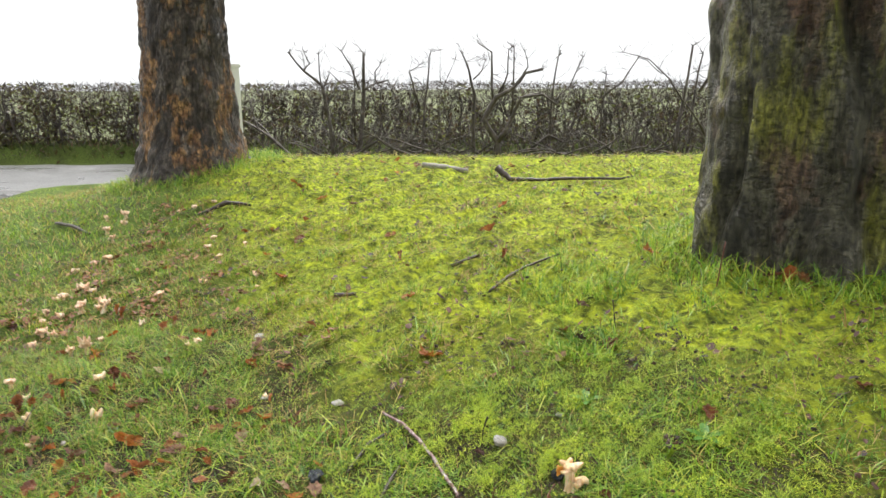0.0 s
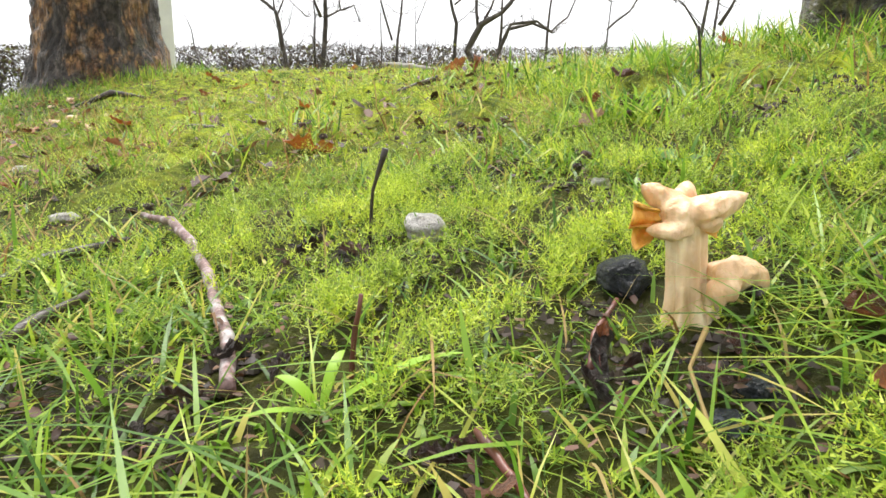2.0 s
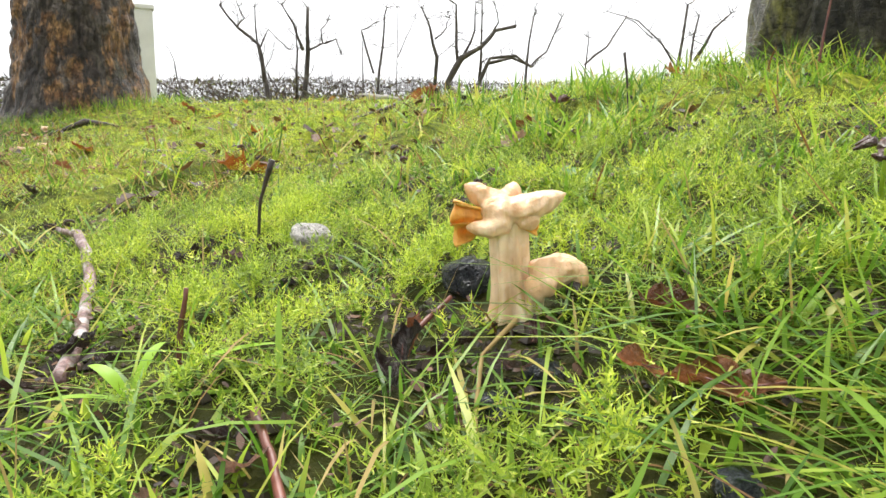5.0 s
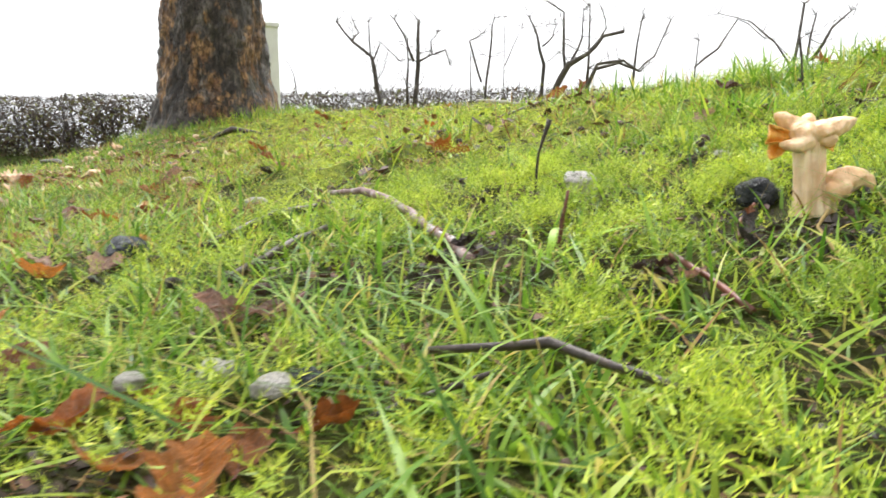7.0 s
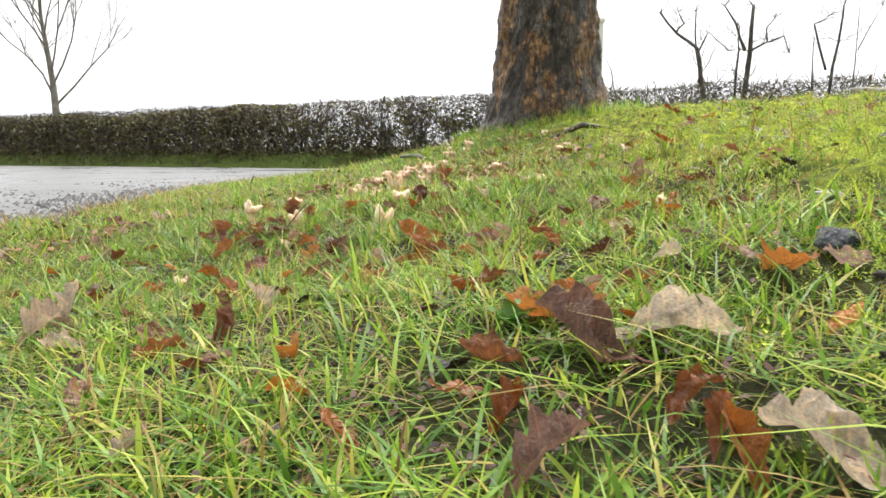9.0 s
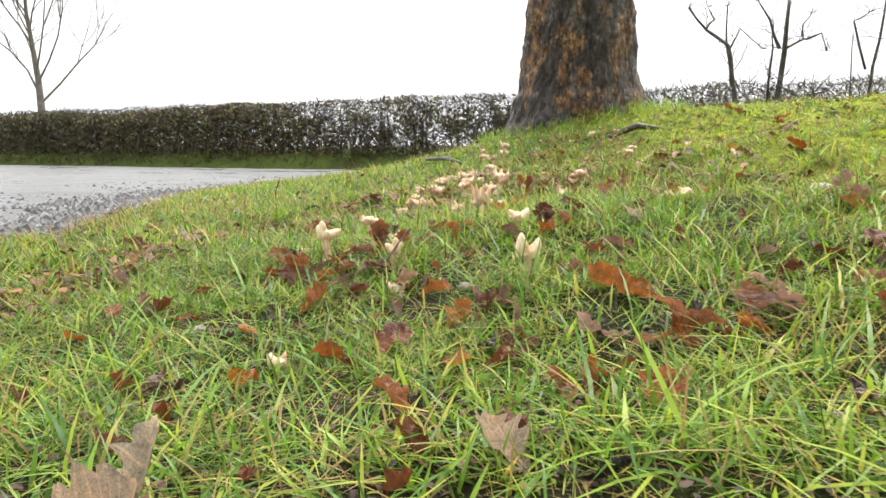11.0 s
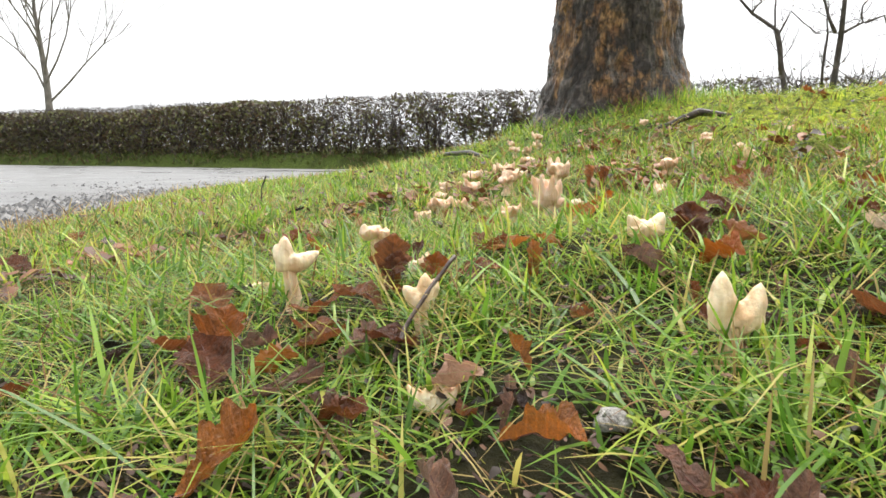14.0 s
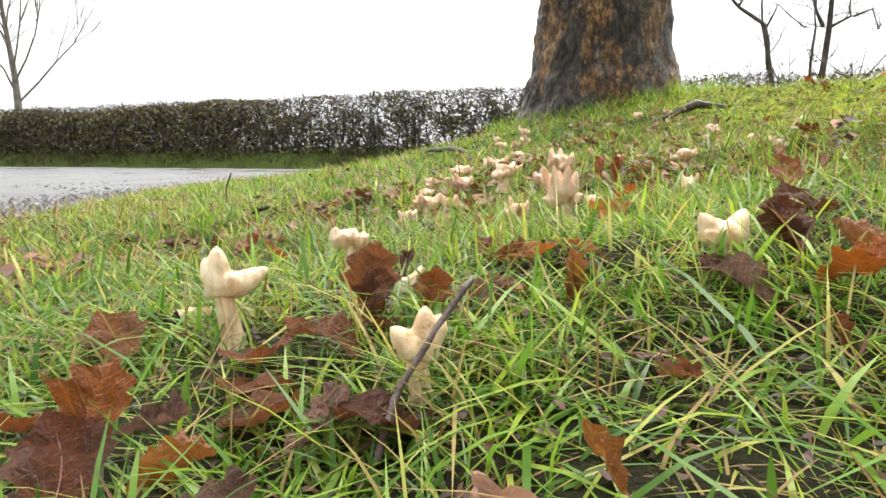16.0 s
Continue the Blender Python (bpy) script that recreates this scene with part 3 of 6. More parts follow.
# ---- hedges ----
def clipped_hedge(xa, xb, y, tall, seed, label):
    rng = np.random.RandomState(seed)
    pick = random.Random(seed)
    hedge = thing("hedge", Matrix.Identity(4), label, "hedge")
    stems = Shape()
    x = xa
    while x < xb:
        p = on(x, y + pick.uniform(-0.25, 0.25), -0.05)
        pts = [p]
        for k in range(5):
            pts.append(pts[-1] + Vector((pick.uniform(-0.09, 0.09), pick.uniform(-0.06, 0.06), tall / 5 * pick.uniform(0.8, 1.0))))
        r = pick.uniform(0.012, 0.04)
        stems.tube(pts, [r, r * 0.9, r * 0.8, r * 0.6, r * 0.45, r * 0.25], 5, cap=False)
        for k in (1, 2, 3, 4):
            for _ in range(2):
                branch(stems, pts[k], (pick.uniform(-1, 1), pick.uniform(-0.5, 0.5), pick.uniform(-0.1, 1)), tall * pick.uniform(0.2, 0.42), r * 0.45, 1, pick, 3, twigs=2, spread=1.0)
        x += pick.uniform(0.07, 0.22)
    tagged(part("stem_tangle", stems, TWIG_DARK, hedge), kind="stuff")
    length = xb - xa
    n = int(length * 3000)
    px = rng.uniform(xa, xb, n)
    py = y + rng.normal(0, 0.22, n)
    lift = 1 - rng.uniform(0, 1, n) ** 1.25 * 0.97
    dense = smooth(-px, 9.6, 11.5)
    clump = 0.5 + 0.75 * waves(px, lift * 1.4, 0.9, seed + 1) + 0.35 * waves(px, lift, 0.3, seed + 2)
    thick = dense * 1.0 + (1 - dense) * np.clip(clump, 0.03, 1) * (0.22 + 1.3 * smooth(1 - lift, 0.12, 0.55))
    thick = thick * np.where(px > -2.6, 0.5, 1.0)
    keep = rng.uniform(0, 1, n) < thick
    px, py, lift = px[keep], py[keep], lift[keep]
    n = len(px)
    top = tall * (1 + 0.03 * waves(px, px * 0, 1.4, seed) - 0.05 * smooth(-px, 11, 13) * (1 + waves(px, px * 0, 3.1, seed + 4)))
    pz = height(px, py) + top * lift
    tagged(scatter_leaves("leaf_cover", px, py, pz, 0.046, rng, HEDGE_LEAF, hedge), kind="stuff")
    n = int(length * 1700)
    px, py = rng.uniform(xa, xb, n), y + rng.normal(0, 0.2, n)
    pz = height(px, py) + tall * (1 + 0.03 * waves(px, px * 0, 1.4, seed)) * (1 - rng.uniform(0, 1, n) ** 1.2 * 0.95)
    tagged(scatter_leaves("twig_tangle", px, py, pz, 0.12, rng, TWIG_DARK, hedge, 0.04), kind="stuff")
    return hedge


def scatter_leaves(name, px, py, pz, size, rng, material, parent, slim=0.45):
    """Small pointed leaves of any turn at the places given."""
    n = len(px)
    a = rng.normal(size=(n, 3))
    a /= np.linalg.norm(a, axis=1)[:, None]
    b = np.cross(a, rng.normal(size=(n, 3)))
    b /= np.linalg.norm(b, axis=1)[:, None]
    s = size * rng.uniform(0.5, 1.3, n)[:, None]
    c = np.stack([px, py, pz], 1)
    verts = np.stack([c - a * s, c + b * s * slim, c + a * s, c - b * s * slim], 1).reshape(-1, 3)
    k = 4 * np.arange(n)[:, None]
    tris = np.concatenate([k + [0, 1, 2], k + [0, 2, 3]])
    return triangles(name, verts, tris, material, parent)


clipped_hedge(-34, 14, 13.1, 1.05, 31, "long clipped winter hedge of dark twigs beyond the lane")


# overgrown shrubs along the back of the mound: stems as (x, z) lines with a root radius
def shrub(y, stems, seed, label, twigs=8):
    base = on(stems[0][1][0][0], y)
    ob = thing("shrub", Matrix.Translation(base), label, "shrub", "gnarled shrubs along the mound")
    rng = random.Random(seed)
    twig = Shape()
    for radius, line in stems:
        pts, prev = [], None
        for k, (x, z) in enumerate(line):
            p = Vector((x, y + rng.uniform(-0.04, 0.04), z)) - base
            if prev is not None:
                pts.append((prev + p) / 2 + Vector((rng.uniform(-0.012, 0.012), rng.uniform(-0.02, 0.02), 0)))
            pts.append(p)
            prev = p
        n = len(pts)
        rad = [0.95 * radius * (1 - 0.68 * k / (n - 1)) * rng.uniform(0.9, 1.12) for k in range(n)]
        rad[-1] *= 1.25
        stem = Shape().tube(pts, rad, 7)
        part("stem", stem, TWIG_DARK, ob)
        for _ in range(5):
            branch(twig, pts[-1], (rng.uniform(-1, 1), rng.uniform(-1, 1), rng.uniform(-0.3, 1)), rng.uniform(0.05, 0.13), 0.0035, 1, rng, 4, twigs=2, spread=1.2, crook=0.6)
        for _ in range(twigs):
            k = rng.randint(1, n - 1)
            branch(twig, pts[k], (rng.uniform(-1, 1), rng.uniform(-0.6, 0.6), rng.uniform(-0.1, 1)), rng.uniform(0.12, 0.36), min(0.0045, rad[k] * 0.35), 1, rng, 4, twigs=4, spread=1.1, crook=0.55)
    tagged(part("twig_tangle", twig, TWIG_DARK, ob), kind="stuff")
    return ob


G0 = "gnarled leafless shrub with cut dark stems at the mound's edge"
shrub(7.95, [(0.028, [(-1.24, 0.1), (-1.24, 0.35), (-1.295, 0.71), (-1.33, 0.94), (-1.52, 1.09), (-1.675, 1.29)]), (0.014, [(-1.29, 0.6), (-1.35, 0.95), (-1.355, 1.27)]),
             (0.01, [(-1.52, 1.09), (-1.46, 1.18), (-1.52, 1.29)]), (0.01, [(-1.33, 0.9), (-1.24, 1.08), (-1.05, 0.9)])], 41, G0)
shrub(8.0, [(0.040, [(-0.95, 0.1), (-0.94, 0.35), (-0.89, 0.886), (-0.876, 1.28)]), (0.016, [(-0.93, 0.9), (-1.015, 1.14), (-1.117, 1.305)]), (0.012, [(-0.87, 0.9), (-0.75, 0.97), (-0.76, 1.09), (-0.70, 1.18)]),
            (0.013, [(-1.0, 0.4), (-0.98, 0.9), (-0.985, 1.1)]), (0.011, [(-0.74, 0.96), (-0.62, 1.0), (-0.57, 0.86)])], 42, "thick upright cut shrub stem with crooked side branches")
shrub(8.05, [(0.016, [(-0.25, 0.15), (-0.228, 0.73), (-0.177, 1.14), (-0.152, 1.305)]), (0.012, [(-0.28, 0.7), (-0.39, 1.09), (-0.28, 1.16)]), (0.012, [(-0.39, 0.15), (-0.388, 0.94)]),
             (0.007, [(-0.06, 0.2), (-0.06, 0.75), (-0.055, 1.31)]), (0.006, [(-0.05, 0.85), (0.11, 1.21)])], 43, G0)
shrub(7.9, [(0.026, [(0.30, 0.1), (0.305, 0.35), (0.318, 0.835), (0.254, 1.09), (0.178, 1.28)]), (0.010, [(0.3, 1.0), (0.40, 1.10), (0.43, 1.2)])], 44, G0)
shrub(7.7, [(0.042, [(0.56, 0.15), (0.559, 0.35), (0.407, 0.58), (0.533, 0.81), (0.711, 0.91), (0.838, 1.06), (1.02, 1.1)]), (0.016, [(0.70, 0.6), (0.711, 0.95), (0.711, 1.32)]),
            (0.016, [(0.5, 0.78), (0.49, 1.06), (0.483, 1.27), (0.34, 1.36)]), (0.024, [(0.56, 0.35), (0.70, 0.60), (0.79, 0.81), (1.02, 0.84), (1.17, 0.74)]), (0.013, [(0.56, 0.85), (0.65, 1.05), (0.66, 1.3)]),
            (0.011, [(0.8, 1.0), (0.86, 1.12), (0.82, 1.28)])], 45, "wide gnarled shrub with a forked twisted trunk and bare branches", 7)
shrub(8.0, [(0.022, [(1.14, 0.12), (1.149, 0.38), (1.16, 0.76), (1.225, 1.24)]), (0.018, [(0.80, 0.8), (1.02, 0.85), (1.20, 0.78), (1.35, 0.91), (1.48, 1.23)]), (0.02, [(0.95, 0.25), (1.14, 0.4), (1.3, 0.32), (1.48, 0.34)])], 46, G0, 9)
shrub(8.0, [(0.014, [(1.70, 0.15), (1.71, 0.63), (1.745, 1.05)]), (0.011, [(1.72, 0.8), (1.91, 0.96), (2.075, 1.22), (2.19, 1.19), (2.35, 1.05)])], 47, G0, 9)
shrub(7.95, [(0.034, [(2.50, 0.1), (2.52, 0.33), (2.583, 0.71), (2.634, 1.34)]), (0.012, [(2.57, 0.75), (2.40, 1.0), (2.20, 1.2), (1.9, 1.28)])], 48, "thick upright cut shrub stem with crooked side branches", 7)
shrub(8.05, [(0.024, [(2.68, 0.1), (2.70, 0.28), (2.736, 0.86), (2.80, 1.27)]), (0.02, [(2.78, 0.85), (2.93, 1.14), (3.10, 1.29)]), (0.015, [(2.75, 0.5), (3.0, 0.62), (3.3, 0.8)])], 49, G0, 9)
shrub(8.0, [(0.026, [(3.55, 0.1), (3.6, 0.7), (3.5, 1.3)]), (0.016, [(3.58, 0.6), (3.8, 1.0), (3.85, 1.3)])], 50, G0, 9)


def thicket():
    """The tangle of thin stems between the shrubs."""
    rng = random.Random(61)
    ob = thing("thicket", Matrix.Identity(4), "tangle of thin bare stems and runners under the shrubs", "thicket")
    tangle = Shape()
    for _ in range(430):
        x, y = rng.uniform(-2.2, 4.6), rng.uniform(7.8, 8.7)
        branch(tangle, on(x, y, -0.03), (rng.uniform(-0.7, 0.7), rng.uniform(-0.3, 0.3), 1), rng.uniform(0.3, 0.85), rng.uniform(0.003, 0.010), 1, rng, 4, droop=0.05, twigs=3, spread=1.0, crook=0.5)
    for _ in range(95):
        x, y = rng.uniform(-2.0, 4.4), rng.uniform(7.7, 8.3)
        branch(tangle, on(x, y, rng.uniform(0, 0.1)), (rng.choice((-1, 1)), rng.uniform(-0.3, 0.3), rng.uniform(0.1, 0.7)), rng.uniform(0.4, 0.95), rng.uniform(0.010, 0.024), 1, rng, 5, droop=0.22, twigs=2)
    tagged(part("stem_tangle", tangle, TWIG_DARK, ob), kind="stuff")
    r = np.random.RandomState(62)
    n = 5000
    px, py = r.uniform(-2.4, 4.8, n), r.uniform(7.8, 8.8, n)
    tagged(scatter_leaves("leaf_cover", px, py, height(px, py) + r.uniform(0, 1, n) ** 2 * 0.6, 0.022, r, HEDGE_LEAF, ob), kind="stuff")


thicket()


# ---- white post behind the tree ----
def box(shape, x0, y0, z0, x1, y1, z1, bevel=0.008):
    bm = bmesh.new()
    bmesh.ops.create_cube(bm, size=1, matrix=Matrix.Translation(((x0 + x1) / 2, (y0 + y1) / 2, (z0 + z1) / 2)) @ Matrix.Diagonal((x1 - x0, y1 - y0, z1 - z0, 1)))
    bmesh.ops.bevel(bm, geom=bm.edges[:], offset=bevel, segments=2, affect="EDGES")
    first = len(shape.v)
    bm.verts.index_update()
    shape.v.extend(v.co.copy() for v in bm.verts)
    shape.f.extend(tuple(first + v.index for v in f.verts) for f in bm.faces)
    bm.free()
    return shape


post = thing("gate_post", Matrix.Translation(on(-2.095, 7.2)) @ pose(0, 0, 0, 0, 0, 24), "square white painted post with a flat cap behind the tree", "post")
top = 1.15 - float(height(-2.095, 7.2))
part("shaft", box(Shape(), -0.075, -0.075, -0.2, 0.075, 0.075, top - 0.04), WHITE_PAINT, post, smooth=False)
part("cap", box(Shape(), -0.088, -0.088, top - 0.04, 0.088, 0.088, top), WHITE_PAINT, post, smooth=False)


# ---- mushrooms ----
def cap_shape(lobes, size, seed, droop=-0.35, dome=0.12, thick=0.004, wrinkle=0.06, base=0.34, power=1.7):
    """A saddle cap: flesh drawn out into blunt lobes (angle, reach, rise, width), with a rounded rim and wrinkles."""
    rows, cols = 9, 48
    off = Vector((seed * 1.37, seed * 0.71, 0))

    def place(i, j):
        rim = i == rows
        under = i > rows
        r = 1.0 if rim else (i if not under else 2 * rows - i) / (rows - 1)
        a = 2 * math.pi * j / cols
        reach, rise = base, droop
        for angle, far, up, wide in lobes:
            d = (a - radians(angle) + math.pi) % (2 * math.pi) - math.pi
            w = math.exp(-abs(d / radians(wide)) ** 2.8)
            reach += w * (far - base)
            rise += w * (up - droop)
        c, s = math.cos(a), math.sin(a)
        q = Vector((c * r * reach * 3, s * r * reach * 3, 0)) + off
        reach *= 1 + 0.10 * noise.noise(Vector((c, s, seed)) * 2.5)
        z = rise * r ** power + dome * (1 - r * r) + wrinkle * noise.noise(q * 2.2) + wrinkle * 1.6 * r * r * noise.noise(Vector((c * 3, s * 3, seed)))
        out = reach * r * size
        z *= size
        steep = min(1.0, max(-1.0, rise * 1.1))
        if rim:
            out, z = out + thick * 0.35 * (1 - abs(steep)), z - thick * 0.5 + thick * 0.5 * max(0, steep)
        elif under:
            out, z = out + thick * steep * r * 0.8, z - thick * (1 - 0.5 * abs(steep))
        return Vector((c * out, s * out, z))

    return Shape().grid(2 * rows + 1, cols, place, True)


def stalk_shape(tall, wide, lean, seed, ribs=7):
    """A fluted stalk, swollen at its foot."""
    rng = random.Random(seed)
    rows, cols = 14, 42
    twist = rng.uniform(-0.6, 0.6)

    def place(i, j):
        u = i / (rows - 1)
        a = 2 * math.pi * j / cols
        r = wide * (0.76 + 0.16 * (1 - u) + 0.55 * math.exp(-max(0.0, u - 0.14) / 0.13) + 0.08 * u ** 3)
        r *= 1 + (0.16 - 0.05 * u) * math.cos(ribs * a + twist * u * 3 + seed) + 0.13 * noise.noise(Vector((math.cos(a) * 1.4, math.sin(a) * 1.4, u * 1.2 + seed)))
        bend = u * u * (3 - 2 * u)
        return Vector((lean[0] * bend + r * math.cos(a), lean[1] * bend + r * math.sin(a), -0.012 + (tall + 0.012) * u))

    return Shape().grid(rows, cols, place, True)


def mushroom(x, y, tall, size, lobes, seed, material, label, lean=(0.0, 0.0), wide=0.2, stalk=None, foot=0.0, **cap):
    """tall: to the cap's seat; size: the cap's unit."""
    ob = thing("mushroom", Matrix.Translation(on(x, y, foot)), label, "mushroom", "saddle mushrooms in the grass")
    part("stalk", stalk_shape(tall, size * wide, lean, seed), stalk or material, ob)
    top = part("cap", cap_shape(lobes, size, seed, **cap), material, ob)
    top.location = (lean[0], lean[1], tall - 0.02 * size)
    return ob


def lobe(shape, line, wide, deep, seed, sides=14, rows=11):
    """A rounded lobe of flesh along a bent line; wide and deep: its half sizes across and along the eye's way."""
    pts = [Vector(p) for p in line]
    first = len(shape.v)
    for i in range(rows):
        u = i / (rows - 1)
        f = u * (len(pts) - 1)
        k = min(int(f), len(pts) - 2)
        p = pts[k].lerp(pts[k + 1], f - k)
        d = (pts[k + 1] - pts[k]).normalized()
        near = Vector((0, 1, 0))
        side = d.cross(near).normalized()
        round_off = (max(0.0, 1 - (1 - 2 * u) ** 6) ** 0.5 if u < 0.5 else max(0.0, 1 - (2 * u - 1) ** 2.4) ** 0.7) * 0.97 + 0.03
        w, e = wide[0] * (1 - u) + wide[-1] * u, deep[0] * (1 - u) + deep[-1] * u
        for j in range(sides):
            a = 2 * math.pi * j / sides
            q = Vector((math.cos(a) * 1.5 + seed, math.sin(a) * 1.5, u * 3))
            r = round_off * (1 + 0.20 * noise.noise(q) + 0.16 * noise.noise(q * 2.3))
            shape.v.append(p + side * math.cos(a) * w * r + near * math.sin(a) * e * r)
    for i in range(rows - 1):
        for j in range(sides):
            a, b = first + i * sides + j, first + i * sides + (j + 1) % sides
            shape.f.append((a, b, b + sides, a + sides))
    shape.f.append(tuple(first + j for j in reversed(range(sides))))
    shape.f.append(tuple(first + (rows - 1) * sides + j for j in range(sides)))
    return shape


def fused(ob, grain, soften=4):
    """Lets the lobes of one part grow together."""
    m = ob.modifiers.new("grown", "REMESH")
    m.mode, m.voxel_size, m.use_smooth_shade = "VOXEL", grain, True
    m = ob.modifiers.new("soft", "SMOOTH")
    m.factor, m.iterations = 0.4, soften
    return ob


def saddle_mushroom(x, y, turn, stalk, lobes, seed, material, label, stalk_material=None, foot=0.0, grain=0.0011):
    """stalk: height, half width, lean in mm; lobes: (line, wide, deep) in mm, x across as seen from the turn's side."""
    ob = thing("mushroom", Matrix.Translation(on(x, y, foot)) @ pose(0, 0, 0, 0, 0, turn), label, "mushroom", "saddle mushrooms in the grass")
    tall, wide, lean = stalk
    part("stalk", stalk_shape(tall * 0.001, wide * 0.001, (lean * 0.001, 0.0), seed), stalk_material or material, ob)
    flesh = Shape()
    for k, (line, w, d) in enumerate(lobes):
        lobe(flesh, [Vector(p) * 0.001 for p in line], [v * 0.001 for v in w], [v * 0.001 for v in d], seed + 3.7 * k)
    cap = fused(part("cap", flesh, material, ob), grain)
    return ob, cap


tan, tan_cap = saddle_mushroom(0.297, 1.507, 2, (60, 11.5, -5), [
    ([(-20, 0, 59), (-10, -2, 62), (1, 0, 64)], (8.5, 10), (12, 12)),
    ([(-8, -3, 61), (7, -4, 64.5), (26, -3, 72)], (9.5, 5), (12, 7)),
    ([(-9, 2, 63), (-18, 3, 69), (-29, 2, 76)], (8.5, 5.0), (8, 6)),
    ([(-6, 8, 64), (-1, 12, 70), (1, 14, 77)], (8, 4.5), (7, 5)),
    ([(-4, -9, 57), (-15, -11, 53.5), (-29, -8, 54)], (6, 4.0), (6, 5)),
    ([(0, -8, 60), (6, -8, 57), (8, -6, 52)], (6, 4), (5, 5))], 3,
    FUNGUS_TAN, "tan saddle mushroom with a fluted stalk and lobed cap", FUNGUS_STALK, -0.006, 0.0008)


def frill(shape, centre, across, tall, seed, bend=0.5):
    """A thin ruffled flap with a wavy outer rim."""
    def place(i, j):
        u, v = i / 9, j / 23
        ruffle = math.sin(v * 21 + seed) * 0.10 * u + 0.25 * noise.noise(Vector((v * 4, u * 2, seed)))
        a = bend * (v - 0.5) * 2.2
        out = across * (0.15 + 0.85 * u) * (1 + 0.16 * noise.noise(Vector((v * 6, seed, 0))))
        return Vector(centre) + Vector((-out * math.cos(a), ruffle * across - out * 0.25, tall * (v - 0.5) * (0.6 + 0.5 * u) + across * 0.14 * math.sin(v * 13 + seed) * u))
    return shape.grid(10, 24, place)


flap = part("underside", frill(Shape(), (-0.016, -0.002, 0.0575), 0.020, 0.022, 4), FUNGUS_UNDER, tan_cap, "orange frilled underside of the cap")
thick = flap.modifiers.new("flesh", "SOLIDIFY")
thick.thickness = 0.0012
fold = part("fold", frill(Shape(), (0.003, -0.006, 0.0555), -0.008, 0.011, 9), FUNGUS_UNDER, tan_cap, "orange fold under the cap")
thick = fold.modifiers.new("flesh", "SOLIDIFY")
thick.thickness = 0.001
small, small_cap = saddle_mushroom(0.301, 1.503, 2, (26, 9.5, 5), [
    ([(3, -2, 25), (11, -3, 29), (21, -2, 31), (32, -1, 26)], (9.5, 9.0), (11, 10)),
    ([(5, -8, 28), (4, -11, 22), (8, -11, 14)], (6, 4.5), (4, 4)),
    ([(12, -10, 30), (11, -12, 25), (12, -12, 17)], (5, 4.5), (4, 4)),
    ([(18, 2, 32), (28, 0, 30), (33, -2, 20)], (7, 6), (9, 8))], 5,
    FUNGUS_TAN, "small tan mushroom with a drooping hood beside a bigger one", FUNGUS_STALK, -0.006, 0.0009)
# solid dark lobe added for the shade inside the hood's opening
part("hollow", lobe(Shape(), [(0.022, -0.006, 0.022), (0.027, -0.008, 0.0205), (0.031, -0.007, 0.019)], (0.0045, 0.0035), (0.004, 0.003), 2), LEAF_DARK, small_cap, "dark lump for the shade in the opening under the hood")

CREAM = "cream saddle mushroom with upturned cap lobes among dead leaves"
PINKISH = "pinkish cream mushroom with a frilled, folded cap in the grass"
saddle_mushroom(-1.446, 2.145, 43, (43, 7.0, -6), [([(-6, 0, 34), (-10, 0, 48), (-9, 1, 68)], (13, 6.5), (9, 6)), ([(-10, 0, 42), (3, -1, 42), (12, -1, 46), (23, 0, 52)], (11, 5.0), (10, 5.5)), ([(-12, 3, 48), (-17, 4, 60)], (8, 4), (6, 4))],
                12, FUNGUS_CREAM, CREAM)
saddle_mushroom(-1.284, 2.095, 43, (26, 6.0, -3), [([(-3, 0, 19), (1, 0, 30), (2, 1, 47)], (10, 5.5), (8, 5)), ([(-2, -1, 24), (-8, -1, 29), (-16, 0, 38)], (9, 4.2), (8, 4.5)), ([(3, 0, 27), (8, 1, 35), (10, 2, 42)], (7, 4), (6, 4))],
                13, FUNGUS_CREAM, CREAM)
saddle_mushroom(-1.166, 2.330, 43, (16, 6.5, -4), [([(-12, -2, 15), (0, -3, 17), (14, -1, 17)], (10, 10), (11, 10)), ([(-8, -2, 14), (-14, 0, 23), (-21, 1, 33)], (12, 4.5), (9, 5)), ([(6, -1, 14), (11, 0, 24), (18, 2, 35)], (12, 4.5), (9, 5)),
                ([(-15, -5, 22), (-16, -7, 10)], (7, 4), (5, 4)), ([(-2, 5, 18), (0, 8, 28)], (10, 6), (5, 4))], 14, FUNGUS_CREAM, CREAM)
saddle_mushroom(-1.065, 2.090, 35, (27, 7.5, -2), [([(-3, 0, 22), (-8, 0, 37), (-9, 1, 59)], (14, 5.5), (10, 6)), ([(-4, -1, 27), (6, -1, 29), (13, 0, 37), (17, 1, 51)], (12, 6.5), (10, 6)), ([(10, -3, 32), (13, -4, 22)], (8, 4.5), (6, 4))],
                15, FUNGUS_CREAM, CREAM)


